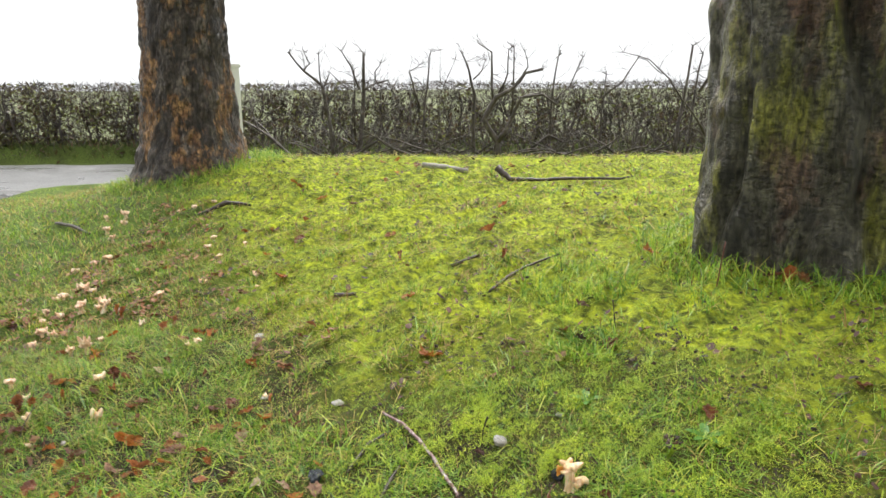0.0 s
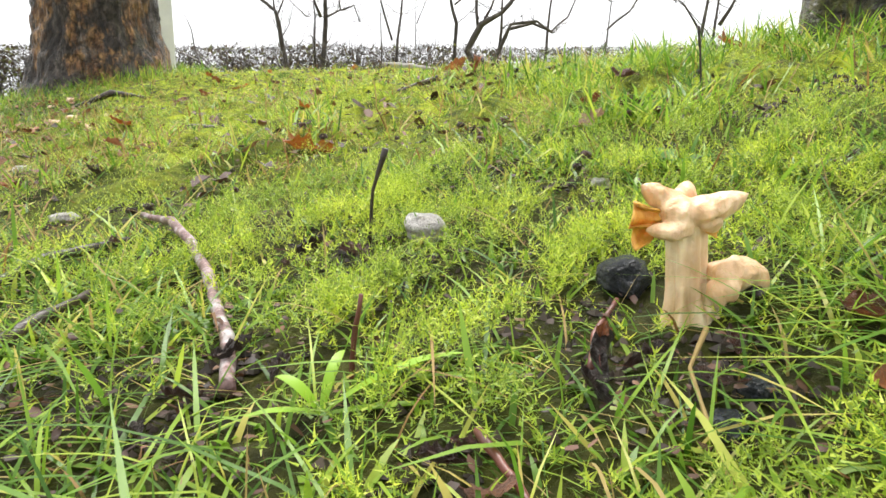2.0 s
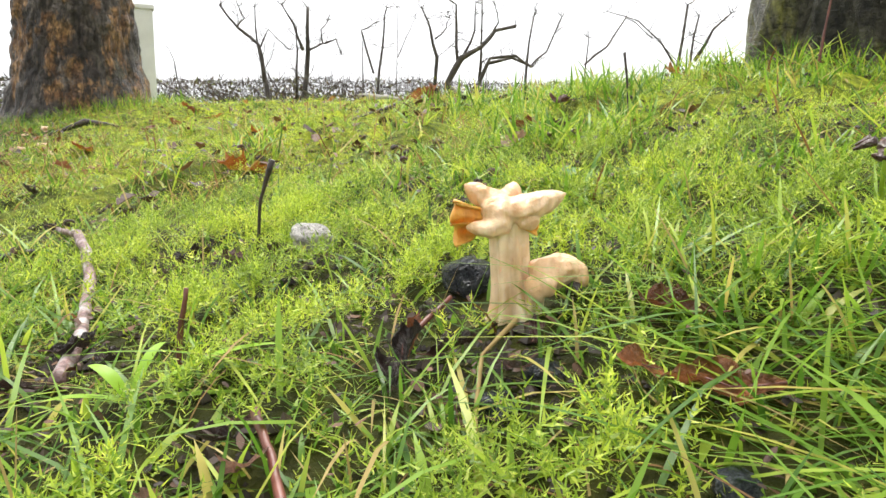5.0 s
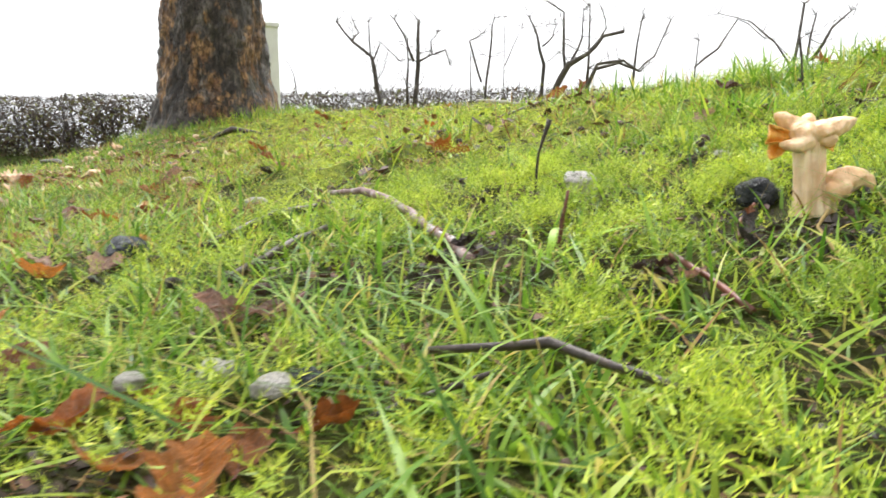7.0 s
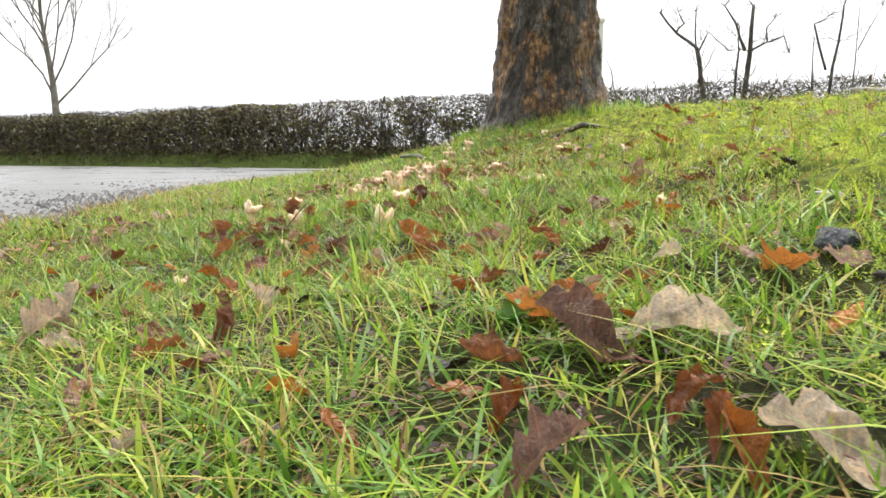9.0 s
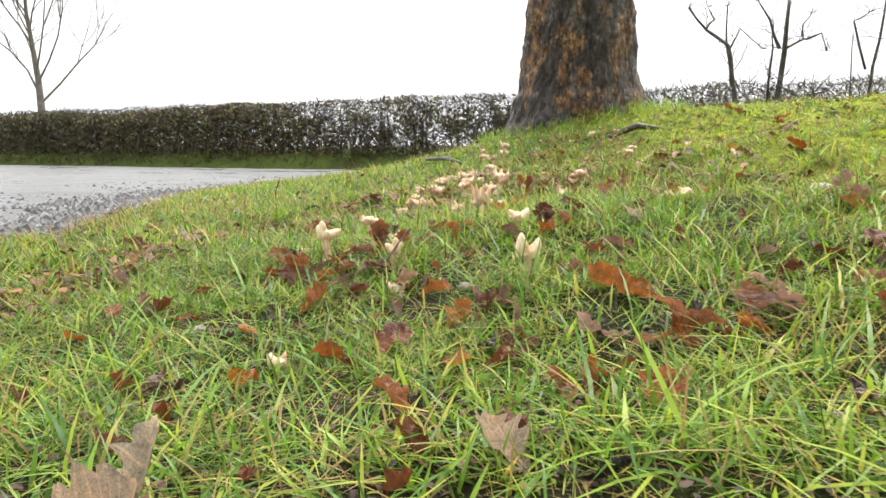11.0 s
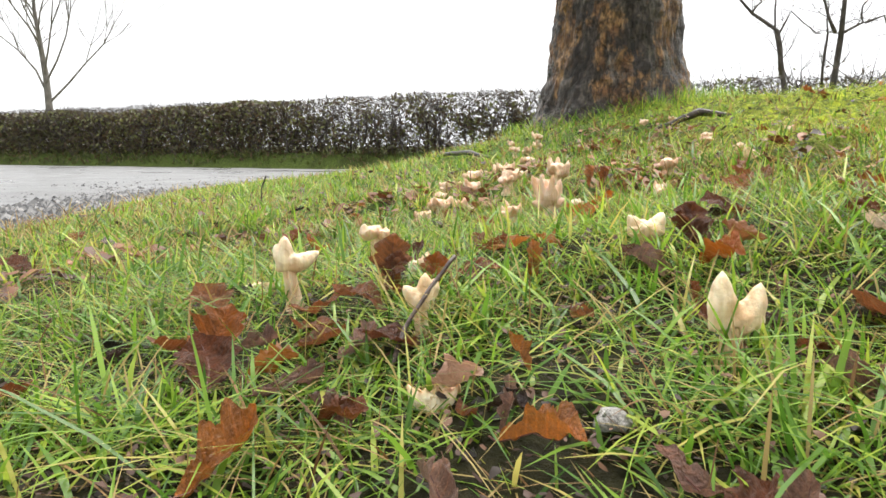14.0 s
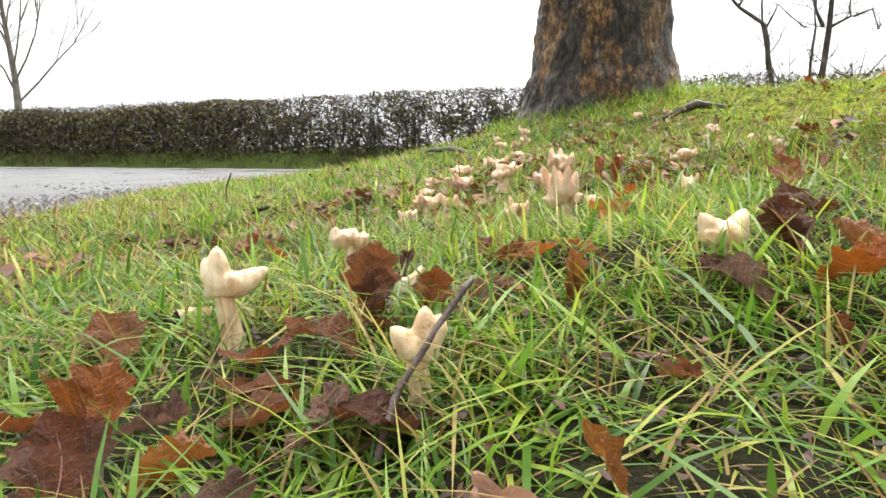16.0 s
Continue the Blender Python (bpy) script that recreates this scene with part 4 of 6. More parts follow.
def frilled(x, y, turn, tall, wide, half, rise, seed, label, folds=8, lean=0.0, grain=0.0016):
    """A cap crumpled into many upright folds round the stalk's top."""
    rng = random.Random(seed)
    lobes = [([(lean - half * 0.4, 0, tall), (lean, 0, tall + rise * 0.35), (lean + half * 0.4, 0, tall)], (half * 0.40, half * 0.40), (half * 0.45, half * 0.45))]
    for k in range(folds):
        a = 2 * math.pi * k / folds + rng.uniform(-0.4, 0.4)
        c, d = math.cos(a), math.sin(a)
        up = rise * rng.uniform(-0.15, 1.0)
        lobes.append(([(lean + 0.15 * half * c, 0.15 * half * d, tall - rise * 0.05), (lean + 0.6 * half * c, 0.5 * half * d, tall + up * rng.uniform(0.1, 0.5)), (lean + half * c * rng.uniform(0.6, 1.15), 0.7 * half * d, tall + up)],
                      (half * rng.uniform(0.26, 0.40), half * rng.uniform(0.14, 0.26)), (half * 0.26, half * 0.16)))
    return saddle_mushroom(x, y, turn, (tall + rise * 0.2, wide, lean), lobes, seed, FUNGUS_PINK, label, FUNGUS_CREAM, 0.0, grain)


frilled(-1.488, 2.352, 43, 36, 7, 22, 17, 16, PINKISH, 10, -3, 0.0012)
frilled(-1.368, 2.650, 43, 32, 10, 25, 50, 17, "tall pinkish mushroom with a deeply folded cap", 11, -8)
frilled(-1.432, 2.640, 43, 26, 8, 18, 34, 18, PINKISH, 7, 2)
mushroom(-1.219, 1.992, 0.010, 0.020, [(200, 0.8, 0.1, 34), (30, 0.7, 0.3, 34), (100, 0.6, 0.5, 30)], 19, FUNGUS_CREAM, "broken cream mushroom cap lying low in grass", (0.0, 0.0), 0.25, wrinkle=0.2)
mushroom(-1.543, 2.205, 0.010, 0.026, [(200, 0.9, -0.1, 40), (30, 0.7, 0.15, 34)], 20, FUNGUS_CREAM, "low cream mushroom cap half hidden in grass", (0.0, 0.0), 0.25, wrinkle=0.1)
mushroom(-1.378, 2.250, 0.014, 0.018, [(200, 0.6, 0.4, 40), (30, 0.7, 0.6, 40)], 51, FUNGUS_CREAM, CREAM, (0.0, 0.0), 0.25)


def stand_of(spots, seed):
    """More of the same mushrooms: each with folds of its own."""
    rng = random.Random(seed)
    for x, y, wide in spots:
        half = wide * 1000 * rng.uniform(0.42, 0.58)
        frilled(x, y, rng.uniform(0, 360), half * rng.uniform(0.45, 0.95), half * rng.uniform(0.28, 0.36), half, half * rng.uniform(0.7, 1.3), rng.randint(20, 900),
                PINKISH if rng.random() < 0.6 else CREAM, rng.choice((7, 8, 9)), rng.uniform(-0.2, 0.2) * half, 0.0022)


stand_of([(-1.657, 2.775, 0.055), (-1.618, 2.855, 0.055), (-1.747, 3.008, 0.045), (-1.633, 3.127, 0.055), (-1.513, 3.093, 0.06), (-1.55, 3.14, 0.05)], 1)
stand_of([(-1.751, 3.392, 0.06), (-1.70, 3.36, 0.05), (-1.799, 3.286, 0.06), (-1.84, 3.32, 0.05), (-1.684, 2.893, 0.055), (-1.675, 3.024, 0.05)], 2)
stand_of([(-2.016, 3.814, 0.06), (-1.96, 3.92, 0.06), (-1.90, 3.95, 0.06), (-2.325, 4.872, 0.06), (-2.20, 4.606, 0.06), (-2.135, 4.725, 0.06), (-2.19, 4.87, 0.06)], 3)
stand_of([(-1.316, 3.921, 0.055), (-1.21, 3.78, 0.05), (-1.144, 3.332, 0.055), (-0.883, 3.325, 0.045), (-1.256, 2.885, 0.055), (-1.30, 3.19, 0.06), (-1.34, 4.1, 0.05)], 4)
stand_of([(-2.046, 4.341, 0.055), (-1.579, 4.889, 0.045), (-1.677, 4.774, 0.045), (-1.793, 4.804, 0.04), (-0.547, 2.122, 0.028), (-0.92, 2.594, 0.045), (-0.85, 3.19, 0.03)], 5)
stand_of([(-1.09, 3.88, 0.035), (-1.359, 2.74, 0.03), (-1.777, 3.098, 0.045), (-0.946, 2.56, 0.03), (-1.189, 1.70, 0.03)], 6)


# ---- fallen leaves ----
def leaf_shape(variant, seed):
    """A dead leaf of unit length: lobed and toothed, narrow, folded along its rib or rolled up, buckled between its veins."""
    rng = random.Random(seed)
    rows, cols = 44, 11
    off = Vector((seed * 2.1, seed * 0.9, 0))
    lift, cross = rng.uniform(-0.35, 0.55), rng.uniform(-0.3, 1.1)
    curl, sway, lobes = rng.uniform(0.0, 0.35), rng.uniform(-0.12, 0.12), rng.choice((3, 4))

    def half_width(u):
        if variant == "E":
            return 0.17 * math.sin(math.pi * min(1, 0.03 + 0.97 * u)) ** 0.75 * (1 + 0.05 * math.sin(u * 60))
        body = 0.36 * math.sin(math.pi * min(1, 0.04 + 0.96 * u) ** 1.15) ** 0.8
        saw = (u * lobes + 0.25) % 1.0
        tooth = 1 - abs(2 * saw - 1)
        fine = 1 - abs(2 * ((u * 17) % 1.0) - 1)
        return body * (0.62 + 0.42 * tooth ** 0.8 + 0.09 * fine) * (1 + 0.15 * noise.noise(Vector((u * 4, seed, 0)))) + 0.004

    def place(i, j):
        u, v = i / (rows - 1), 2 * j / (cols - 1) - 1
        w = half_width(u) * (1 + 0.12 * v * noise.noise(Vector((seed, u * 3, 1))))
        y = v * w
        x = u - 0.5 + (0.42 if variant != "E" else 0.15) * abs(y) * (1 - u)
        y += sway * math.sin(math.pi * u)
        ridge = 0.008 * math.sin(2 * math.pi * 8.5 * (x - 0.9 * abs(v * w))) * abs(v)
        crinkle = 0.15 * noise.noise(Vector((x, y, 0)) * 3 + off) + 0.06 * noise.noise(Vector((x, y, 0)) * 8 + off) + ridge
        if variant == "R":
            a = v * w / 0.13
            y, z = 0.13 * math.sin(a) + sway * math.sin(math.pi * u), 0.13 * (1 - math.cos(a))
        elif variant == "F":
            z, y = abs(v * w) * 0.85, y * 0.5
        elif variant == "E":
            z = 2.6 * (v * w) ** 2
        else:
            z = cross * (v * w) ** 2 * 1.8 + abs(v * w) * 0.12
        tip = max(0.0, u - 0.6)
        return Vector((x - curl * tip * tip, y, z + lift * x * x + crinkle + curl * 2.2 * tip * tip))

    sh = Shape().grid(rows, cols, place)
    spine = [place(i, cols // 2) for i in range(0, rows - 4, 6)]
    tail = [spine[0] + Vector((-0.16, 0.04, 0.05)), spine[0] + Vector((-0.07, 0.01, 0.01))] if variant != "E" else []
    n = len(tail) + len(spine)
    rib = Shape().tube(tail + spine, [0.012 - 0.009 * k / n for k in range(n)], 5)
    return sh, rib


LEAF_COLOURS = {
    "o": (leaf_material("orange_leaf", [(0.0, (0.25, 0.07, 0.012)), (0.5, (0.36, 0.12, 0.022)), (1.0, (0.50, 0.20, 0.045))]), "orange-brown dead {} lying in wet grass"),
    "b": (leaf_material("brown_leaf", [(0.0, (0.11, 0.036, 0.016)), (0.5, (0.20, 0.07, 0.025)), (1.0, (0.31, 0.125, 0.048))]), "russet brown dead {} lying in wet grass"),
    "p": (leaf_material("pale_leaf", [(0.0, (0.22, 0.12, 0.09)), (0.5, (0.32, 0.185, 0.14)), (1.0, (0.45, 0.29, 0.21))]), "pale pinkish brown dead {} in wet grass"),
    "c": (leaf_material("buff_leaf", [(0.0, (0.60, 0.46, 0.34)), (0.5, (0.70, 0.57, 0.44)), (1.0, (0.76, 0.64, 0.50))]), "buff dry {} lying on the grass"),
    "d": (LEAF_DARK, "dark rotting wet {} pressed into the turf"),
}
LEAF_WORDS = {"L": "lobed leaf", "E": "narrow leaf", "F": "folded leaf", "R": "rolled leaf"}
first_leaf, leaf_shapes = {}, {}
leaf_turn = random.Random(77)


heaps, leaf_spots = {}, []


def resting(kind, x, y, size, yaw, tilt):
    """The shape's key and the pose in which a leaf of that size rests on the ground."""
    key = kind + str(leaf_turn.randint(0, 2))
    size *= 0.8 if kind[0] == "d" else 1.1
    leaf_spots.append((x, y, size))
    turned = pose(0, 0, 0, leaf_turn.uniform(-15, 15), -tilt, yaw) @ Matrix.Scale(size, 4)
    if key not in leaf_shapes:
        leaf_shapes[key] = leaf_shape(kind[1], 10 + len(leaf_shapes))
    low = min((turned @ v).z for v in leaf_shapes[key][0].v[::3])
    return key, size, Matrix.Translation(on(x, y, 0.007 - low * 0.85)) @ turned


def scattered_leaf(kind, x, y, size, yaw, tilt):
    """A leaf of the uncounted litter."""
    key, size, m = resting(kind, x, y, size, yaw, tilt)
    heap = heaps.setdefault(kind[0], Shape())
    first = len(heap.v)
    heap.v.extend(m @ v for v in leaf_shapes[key][0].v)
    heap.f.extend(tuple(first + i for i in f) for f in leaf_shapes[key][0].f)


def fallen_leaf(kind, x, y, size, yaw, tilt):
    """kind: colour and variant; tilt: degrees by which its tip stands up."""
    key, size, m = resting(kind, x, y, size, yaw, tilt)
    if key in first_leaf:
        ob, scale = first_leaf[key]
        return copy_thing(ob, m @ Matrix.Scale(1 / scale, 4))
    material, words = LEAF_COLOURS[kind[0]]
    ob = thing("fallen_leaf", m, words.format(LEAF_WORDS[kind[1]]), "leaf", "fallen leaves")
    blade, rib = leaf_shapes[key]
    sheet_part = part("blade", blade, material, ob)
    part("rib", rib, RED_STEM, sheet_part, "brown midrib and stalk")
    first_leaf[key] = (ob, size)
    return ob


fallen_leaf("pL", 0.183, 1.372, 0.024, 318, 25)
fallen_leaf("bL", 0.366, 1.456, 0.036, 150, 3)
fallen_leaf("bE", 0.349, 1.380, 0.058, 165, 2)
fallen_leaf("bF", 0.242, 1.466, 0.022, 75, 40)
fallen_leaf("dR", 0.241, 1.452, 0.036, 70, 25)
fallen_leaf("dF", 0.230, 1.430, 0.034, 120, 20)
fallen_leaf("bL", 0.401, 2.266, 0.051, 271, 16)
fallen_leaf("oF", 0.257, 2.956, 0.058, 73, 32)
fallen_leaf("dF", 0.492, 2.16, 0.075, 238, 14)
fallen_leaf("bL", 0.515, 2.13, 0.07, 20, 18)
fallen_leaf("dR", 0.445, 2.19, 0.075, 170, 20)
fallen_leaf("dE", 0.481, 2.393, 0.076, 127, 5)
fallen_leaf("dF", 0.176, 1.402, 0.021, 332, 4)
fallen_leaf("dF", -0.079, 1.739, 0.043, 26, 7)
fallen_leaf("dF", 0.084, 1.487, 0.035, 80, 4)
fallen_leaf("dF", 0.047, 1.677, 0.023, 57, 10)
fallen_leaf("dR", 0.284, 1.393, 0.019, 190, 4)
fallen_leaf("dF", 0.085, 1.668, 0.026, 126, 4)
fallen_leaf("pE", -0.082, 1.410, 0.064, 194, 6)
fallen_leaf("pF", -0.025, 1.315, 0.037, 278, 24)
fallen_leaf("oE", -0.100, 1.273, 0.057, 52, 10)
fallen_leaf("oL", -0.061, 1.222, 0.036, 293, 6)
fallen_leaf("oL", -0.045, 1.250, 0.032, 127, 16)
fallen_leaf("oF", 0.017, 1.244, 0.029, 6, 20)
fallen_leaf("bL", -0.017, 1.230, 0.032, 110, 8)
fallen_leaf("oE", -0.127, 1.263, 0.044, 208, 8)
fallen_leaf("oE", -0.310, 1.705, 0.037, 143, 8)
fallen_leaf("pL", -0.297, 1.606, 0.047, 93, 8)
fallen_leaf("pL", -0.633, 2.446, 0.058, 199, 8)
fallen_leaf("bL", -0.191, 1.338, 0.047, 81, 16)
fallen_leaf("bL", -0.657, 1.962, 0.058, 36, 8)
fallen_leaf("pL", 0.149, 1.360, 0.018, 71, 8)
fallen_leaf("oL", -0.202, 1.288, 0.028, 316, 12)
fallen_leaf("oL", -0.256, 1.235, 0.058, 149, 28)
fallen_leaf("oF", -0.351, 1.254, 0.045, 126, 40)
fallen_leaf("pF", -0.433, 1.228, 0.058, 64, 24)
fallen_leaf("oL", -0.365, 1.170, 0.058, 67, 16)
fallen_leaf("oL", -0.412, 1.142, 0.055, 0, 12)
fallen_leaf("pF", -0.138, 1.240, 0.042, 70, 36)
fallen_leaf("cF", -0.132, 1.189, 0.040, 107, 20)
fallen_leaf("oL", -0.495, 1.460, 0.056, 110, 24)
fallen_leaf("oL", -0.022, 1.194, 0.044, 84, 20)
fallen_leaf("oL", -0.052, 1.165, 0.036, 85, 24)
fallen_leaf("bL", -0.096, 1.160, 0.042, 148, 24)
fallen_leaf("cF", -1.059, 1.424, 0.060, 100, 58)
fallen_leaf("cL", -1.050, 1.380, 0.058, 60, 30)
fallen_leaf("cR", -0.985, 1.358, 0.050, 250, 15)
fallen_leaf("cL", -0.885, 1.545, 0.048, 150, 18)
fallen_leaf("bR", -0.802, 1.390, 0.056, 120, 38)
fallen_leaf("oF", -1.136, 1.943, 0.047, 347, 16)
fallen_leaf("oE", -0.998, 1.720, 0.057, 320, 10)
fallen_leaf("bL", -0.968, 1.789, 0.058, 104, 8)
fallen_leaf("oL", -0.810, 1.662, 0.052, 93, 8)
fallen_leaf("oE", -0.817, 1.784, 0.063, 158, 52)
fallen_leaf("dF", -0.808, 1.873, 0.049, 100, 7)
fallen_leaf("pE", -0.739, 1.864, 0.074, 196, 12)
fallen_leaf("pR", -0.468, 1.389, 0.090, 152, 16)
fallen_leaf("cR", -0.407, 1.416, 0.079, 11, 8)
fallen_leaf("oL", -0.527, 1.456, 0.058, 184, 12)
fallen_leaf("bF", -0.520, 1.360, 0.049, 212, 10)
fallen_leaf("oF", -0.477, 1.285, 0.042, 84, 24)
fallen_leaf("oF", -0.363, 1.277, 0.035, 88, 44)
fallen_leaf("cR", -0.319, 1.267, 0.070, 135, 8)
fallen_leaf("cF", -0.679, 1.191, 0.030, 78, 28)
fallen_leaf("pF", -1.742, 1.960, 0.058, 169, 12)
fallen_leaf("bL", -1.530, 2.117, 0.058, 154, 20)
fallen_leaf("bL", -1.394, 2.106, 0.057, 308, 8)
fallen_leaf("oL", -0.345, 1.583, 0.058, 300, 12)
fallen_leaf("oL", -0.583, 2.035, 0.051, 1, 12)
fallen_leaf("oL", -0.515, 1.988, 0.058, 305, 10)
fallen_leaf("pL", -0.646, 2.407, 0.054, 347, 10)
fallen_leaf("oF", -0.955, 2.696, 0.050, 173, 16)
fallen_leaf("oL", -0.599, 1.979, 0.033, 33, 12)
fallen_leaf("pE", -0.894, 1.824, 0.058, 158, 12)
fallen_leaf("dF", -0.781, 1.299, 0.042, 181, 5)
fallen_leaf("dF", -0.879, 1.294, 0.049, 156, 4)
fallen_leaf("dF", -0.546, 1.626, 0.049, 246, 4)
fallen_leaf("cL", -0.454, 1.647, 0.033, 356, 12)
fallen_leaf("bL", -1.925, 1.990, 0.058, 161, 10)
fallen_leaf("oL", -1.406, 2.002, 0.058, 93, 36)
fallen_leaf("bL", -1.364, 2.070, 0.048, 246, 16)
fallen_leaf("bL", -1.286, 2.057, 0.058, 241, 10)
fallen_leaf("oF", -1.282, 1.883, 0.058, 90, 20)
fallen_leaf("oL", -1.061, 1.854, 0.045, 77, 36)
fallen_leaf("pR", -1.171, 1.900, 0.043, 131, 8)
fallen_leaf("oE", -1.170, 1.852, 0.040, 11, 12)
fallen_leaf("pE", -1.056, 1.924, 0.051, 183, 16)
fallen_leaf("pF", -0.998, 1.865, 0.024, 121, 56)
fallen_leaf("pF", -1.025, 1.900, 0.035, 72, 40)
fallen_leaf("bL", -0.982, 2.153, 0.058, 281, 12)
fallen_leaf("pL", -0.949, 2.166, 0.058, 214, 12)
fallen_leaf("oR", -0.907, 1.953, 0.079, 187, 12)
fallen_leaf("oR", -0.881, 1.925, 0.053, 192, 12)
fallen_leaf("pE", -0.989, 2.045, 0.060, 296, 20)
fallen_leaf("pF", -1.161, 1.963, 0.021, 71, 60)
fallen_leaf("pF", -1.519, 1.812, 0.045, 127, 28)
fallen_leaf("dF", -1.314, 1.762, 0.032, 23, 9)
fallen_leaf("dF", -1.502, 1.995, 0.037, 92, 9)
fallen_leaf("bL", -1.511, 1.917, 0.041, 319, 20)
fallen_leaf("oF", -1.414, 3.019, 0.053, 95, 48)
fallen_leaf("oF", -1.376, 2.209, 0.036, 85, 52)
fallen_leaf("bF", -1.409, 2.311, 0.032, 101, 32)
fallen_leaf("oL", -1.309, 2.603, 0.054, 236, 16)
fallen_leaf("bL", -1.160, 2.273, 0.038, 176, 16)
fallen_leaf("bL", -1.116, 2.473, 0.056, 135, 28)
fallen_leaf("bL", -1.118, 2.869, 0.058, 181, 20)
fallen_leaf("oE", -0.894, 2.693, 0.088, 268, 6)
fallen_leaf("cL", -0.971, 2.360, 0.041, 128, 10)
fallen_leaf("oF", -0.879, 2.214, 0.027, 129, 40)
fallen_leaf("dF", -2.013, 2.852, 0.049, 55, 12)
fallen_leaf("dF", -2.493, 2.773, 0.049, 301, 12)
fallen_leaf("bL", -2.050, 2.254, 0.058, 188, 10)
fallen_leaf("bL", -1.473, 3.012, 0.044, 151, 16)
fallen_leaf("bF", -1.853, 3.967, 0.058, 18, 24)
fallen_leaf("oE", -1.876, 2.870, 0.076, 221, 8)
fallen_leaf("bL", -2.337, 2.547, 0.058, 46, 12)
fallen_leaf("bL", -1.305, 2.240, 0.047, 106, 12)
fallen_leaf("oL", -1.264, 2.329, 0.034, 174, 12)
fallen_leaf("oF", -0.787, 5.251, 0.058, 262, 8)
fallen_leaf("oL", -0.920, 3.670, 0.058, 312, 8)
fallen_leaf("oF", -1.062, 5.047, 0.058, 185, 24)
fallen_leaf("bF", -1.327, 4.213, 0.058, 75, 16)
fallen_leaf("bE", -1.362, 2.123, 0.058, 174, 10)
fallen_leaf("bL", -1.389, 1.972, 0.058, 141, 24)
fallen_leaf("bL", -1.346, 2.048, 0.050, 359, 20)
fallen_leaf("dF", -1.524, 2.010, 0.042, 279, 10)
fallen_leaf("pF", -1.316, 1.980, 0.047, 47, 12)
fallen_leaf("pF", -1.169, 1.984, 0.020, 109, 52)
fallen_leaf("bL", -1.075, 2.113, 0.038, 157, 32)
fallen_leaf("dF", -1.167, 2.102, 0.021, 162, 5)
fallen_leaf("dF", -1.046, 2.136, 0.045, 156, 4)
fallen_leaf("pF", -1.311, 2.049, 0.048, 90, 12)
fallen_leaf("bL", -1.359, 2.176, 0.036, 80, 56)
fallen_leaf("oL", -1.330, 2.197, 0.024, 150, 36)
fallen_leaf("oF", -1.250, 2.242, 0.025, 89, 48)
fallen_leaf("oL", -1.317, 2.342, 0.058, 352, 12)
fallen_leaf("pR", -1.147, 2.247, 0.049, 158, 16)
fallen_leaf("bL", -1.127, 2.350, 0.050, 131, 36)
fallen_leaf("bF", -1.090, 2.826, 0.046, 90, 32)
fallen_leaf("oF", -1.377, 2.986, 0.054, 76, 52)
fallen_leaf("oL", -1.291, 2.547, 0.048, 41, 24)
fallen_leaf("bR", -1.169, 2.125, 0.034, 307, 6)
fallen_leaf("bL", -1.744, 2.578, 0.045, 273, 8)
fallen_leaf("dF", -1.533, 2.171, 0.047, 207, 5)
fallen_leaf("pF", -1.388, 2.026, 0.040, 16, 12)
fallen_leaf("bE", -1.384, 2.409, 0.048, 121, 8)
fallen_leaf("oF", -1.184, 2.034, 0.029, 146, 32)
fallen_leaf("oF", -1.103, 2.188, 0.022, 114, 48)
fallen_leaf("dE", -1.235, 2.320, 0.029, 128, 4)
fallen_leaf("bL", -1.365, 2.185, 0.048, 112, 66)
fallen_leaf("oL", -1.330, 2.200, 0.034, 100, 50)
fallen_leaf("oF", -1.249, 2.240, 0.036, 120, 62)
fallen_leaf("bL", -1.127, 2.350, 0.046, 105, 45)
# about the old tree's foot and down the slope
fallen_leaf("oL", 1.185, 2.417, 0.075, 60, 35)
fallen_leaf("bF", 1.231, 2.409, 0.070, 140, 30)
fallen_leaf("bL", 1.145, 2.436, 0.070, 300, 20)
fallen_leaf("bL", 1.047, 1.704, 0.050, 200, 15)
fallen_leaf("bL", 0.668, 1.696, 0.050, 80, 15)
fallen_leaf("pL", 0.358, 2.085, 0.050, 30, 25)
fallen_leaf("bL", -0.765, 1.892, 0.050, 100, 25)
fallen_leaf("bR", -0.801, 1.804, 0.050, 20, 20)
fallen_leaf("pL", -0.751, 1.945, 0.050, 240, 20)
fallen_leaf("bF", -1.039, 1.890, 0.050, 80, 25)
fallen_leaf("bL", -0.838, 1.783, 0.050, 300, 15)
fallen_leaf("pF", -0.663, 2.469, 0.060, 50, 20)
fallen_leaf("oL", -0.652, 2.350, 0.050, 150, 15)
fallen_leaf("oL", -1.449, 3.660, 0.060, 10, 10)
fallen_leaf("bL", -0.968, 3.105, 0.060, 210, 15)
fallen_leaf("oL", -1.129, 2.795, 0.060, 110, 15)
fallen_leaf("bL", -0.279, 3.687, 0.070, 50, 12)
fallen_leaf("oL", -0.807, 4.707, 0.080, 10, 12)

spread = random.Random(88)
for _ in range(150):
    x, y = spread.uniform(-2.6, -0.4), spread.uniform(1.0, 4.6)
    if (x + 0.6) * 0.9 + (y - 2.0) * 0.35 < 0.25 and x > -2.05 and float(road_edge(x, y)) > 0.9:
        scattered_leaf(spread.choice("oobbbpdd") + spread.choice("LLLEFFR"), x, y, spread.uniform(0.03, 0.06), spread.randint(0, 359), spread.uniform(3, 30))
for _ in range(70):
    x, y = spread.uniform(-1.5, -0.3), spread.uniform(1.1, 2.6)
    scattered_leaf(spread.choice("obbbpd") + spread.choice("LLEFFR"), x, y, spread.uniform(0.025, 0.05), spread.randint(0, 359), spread.uniform(3, 25))
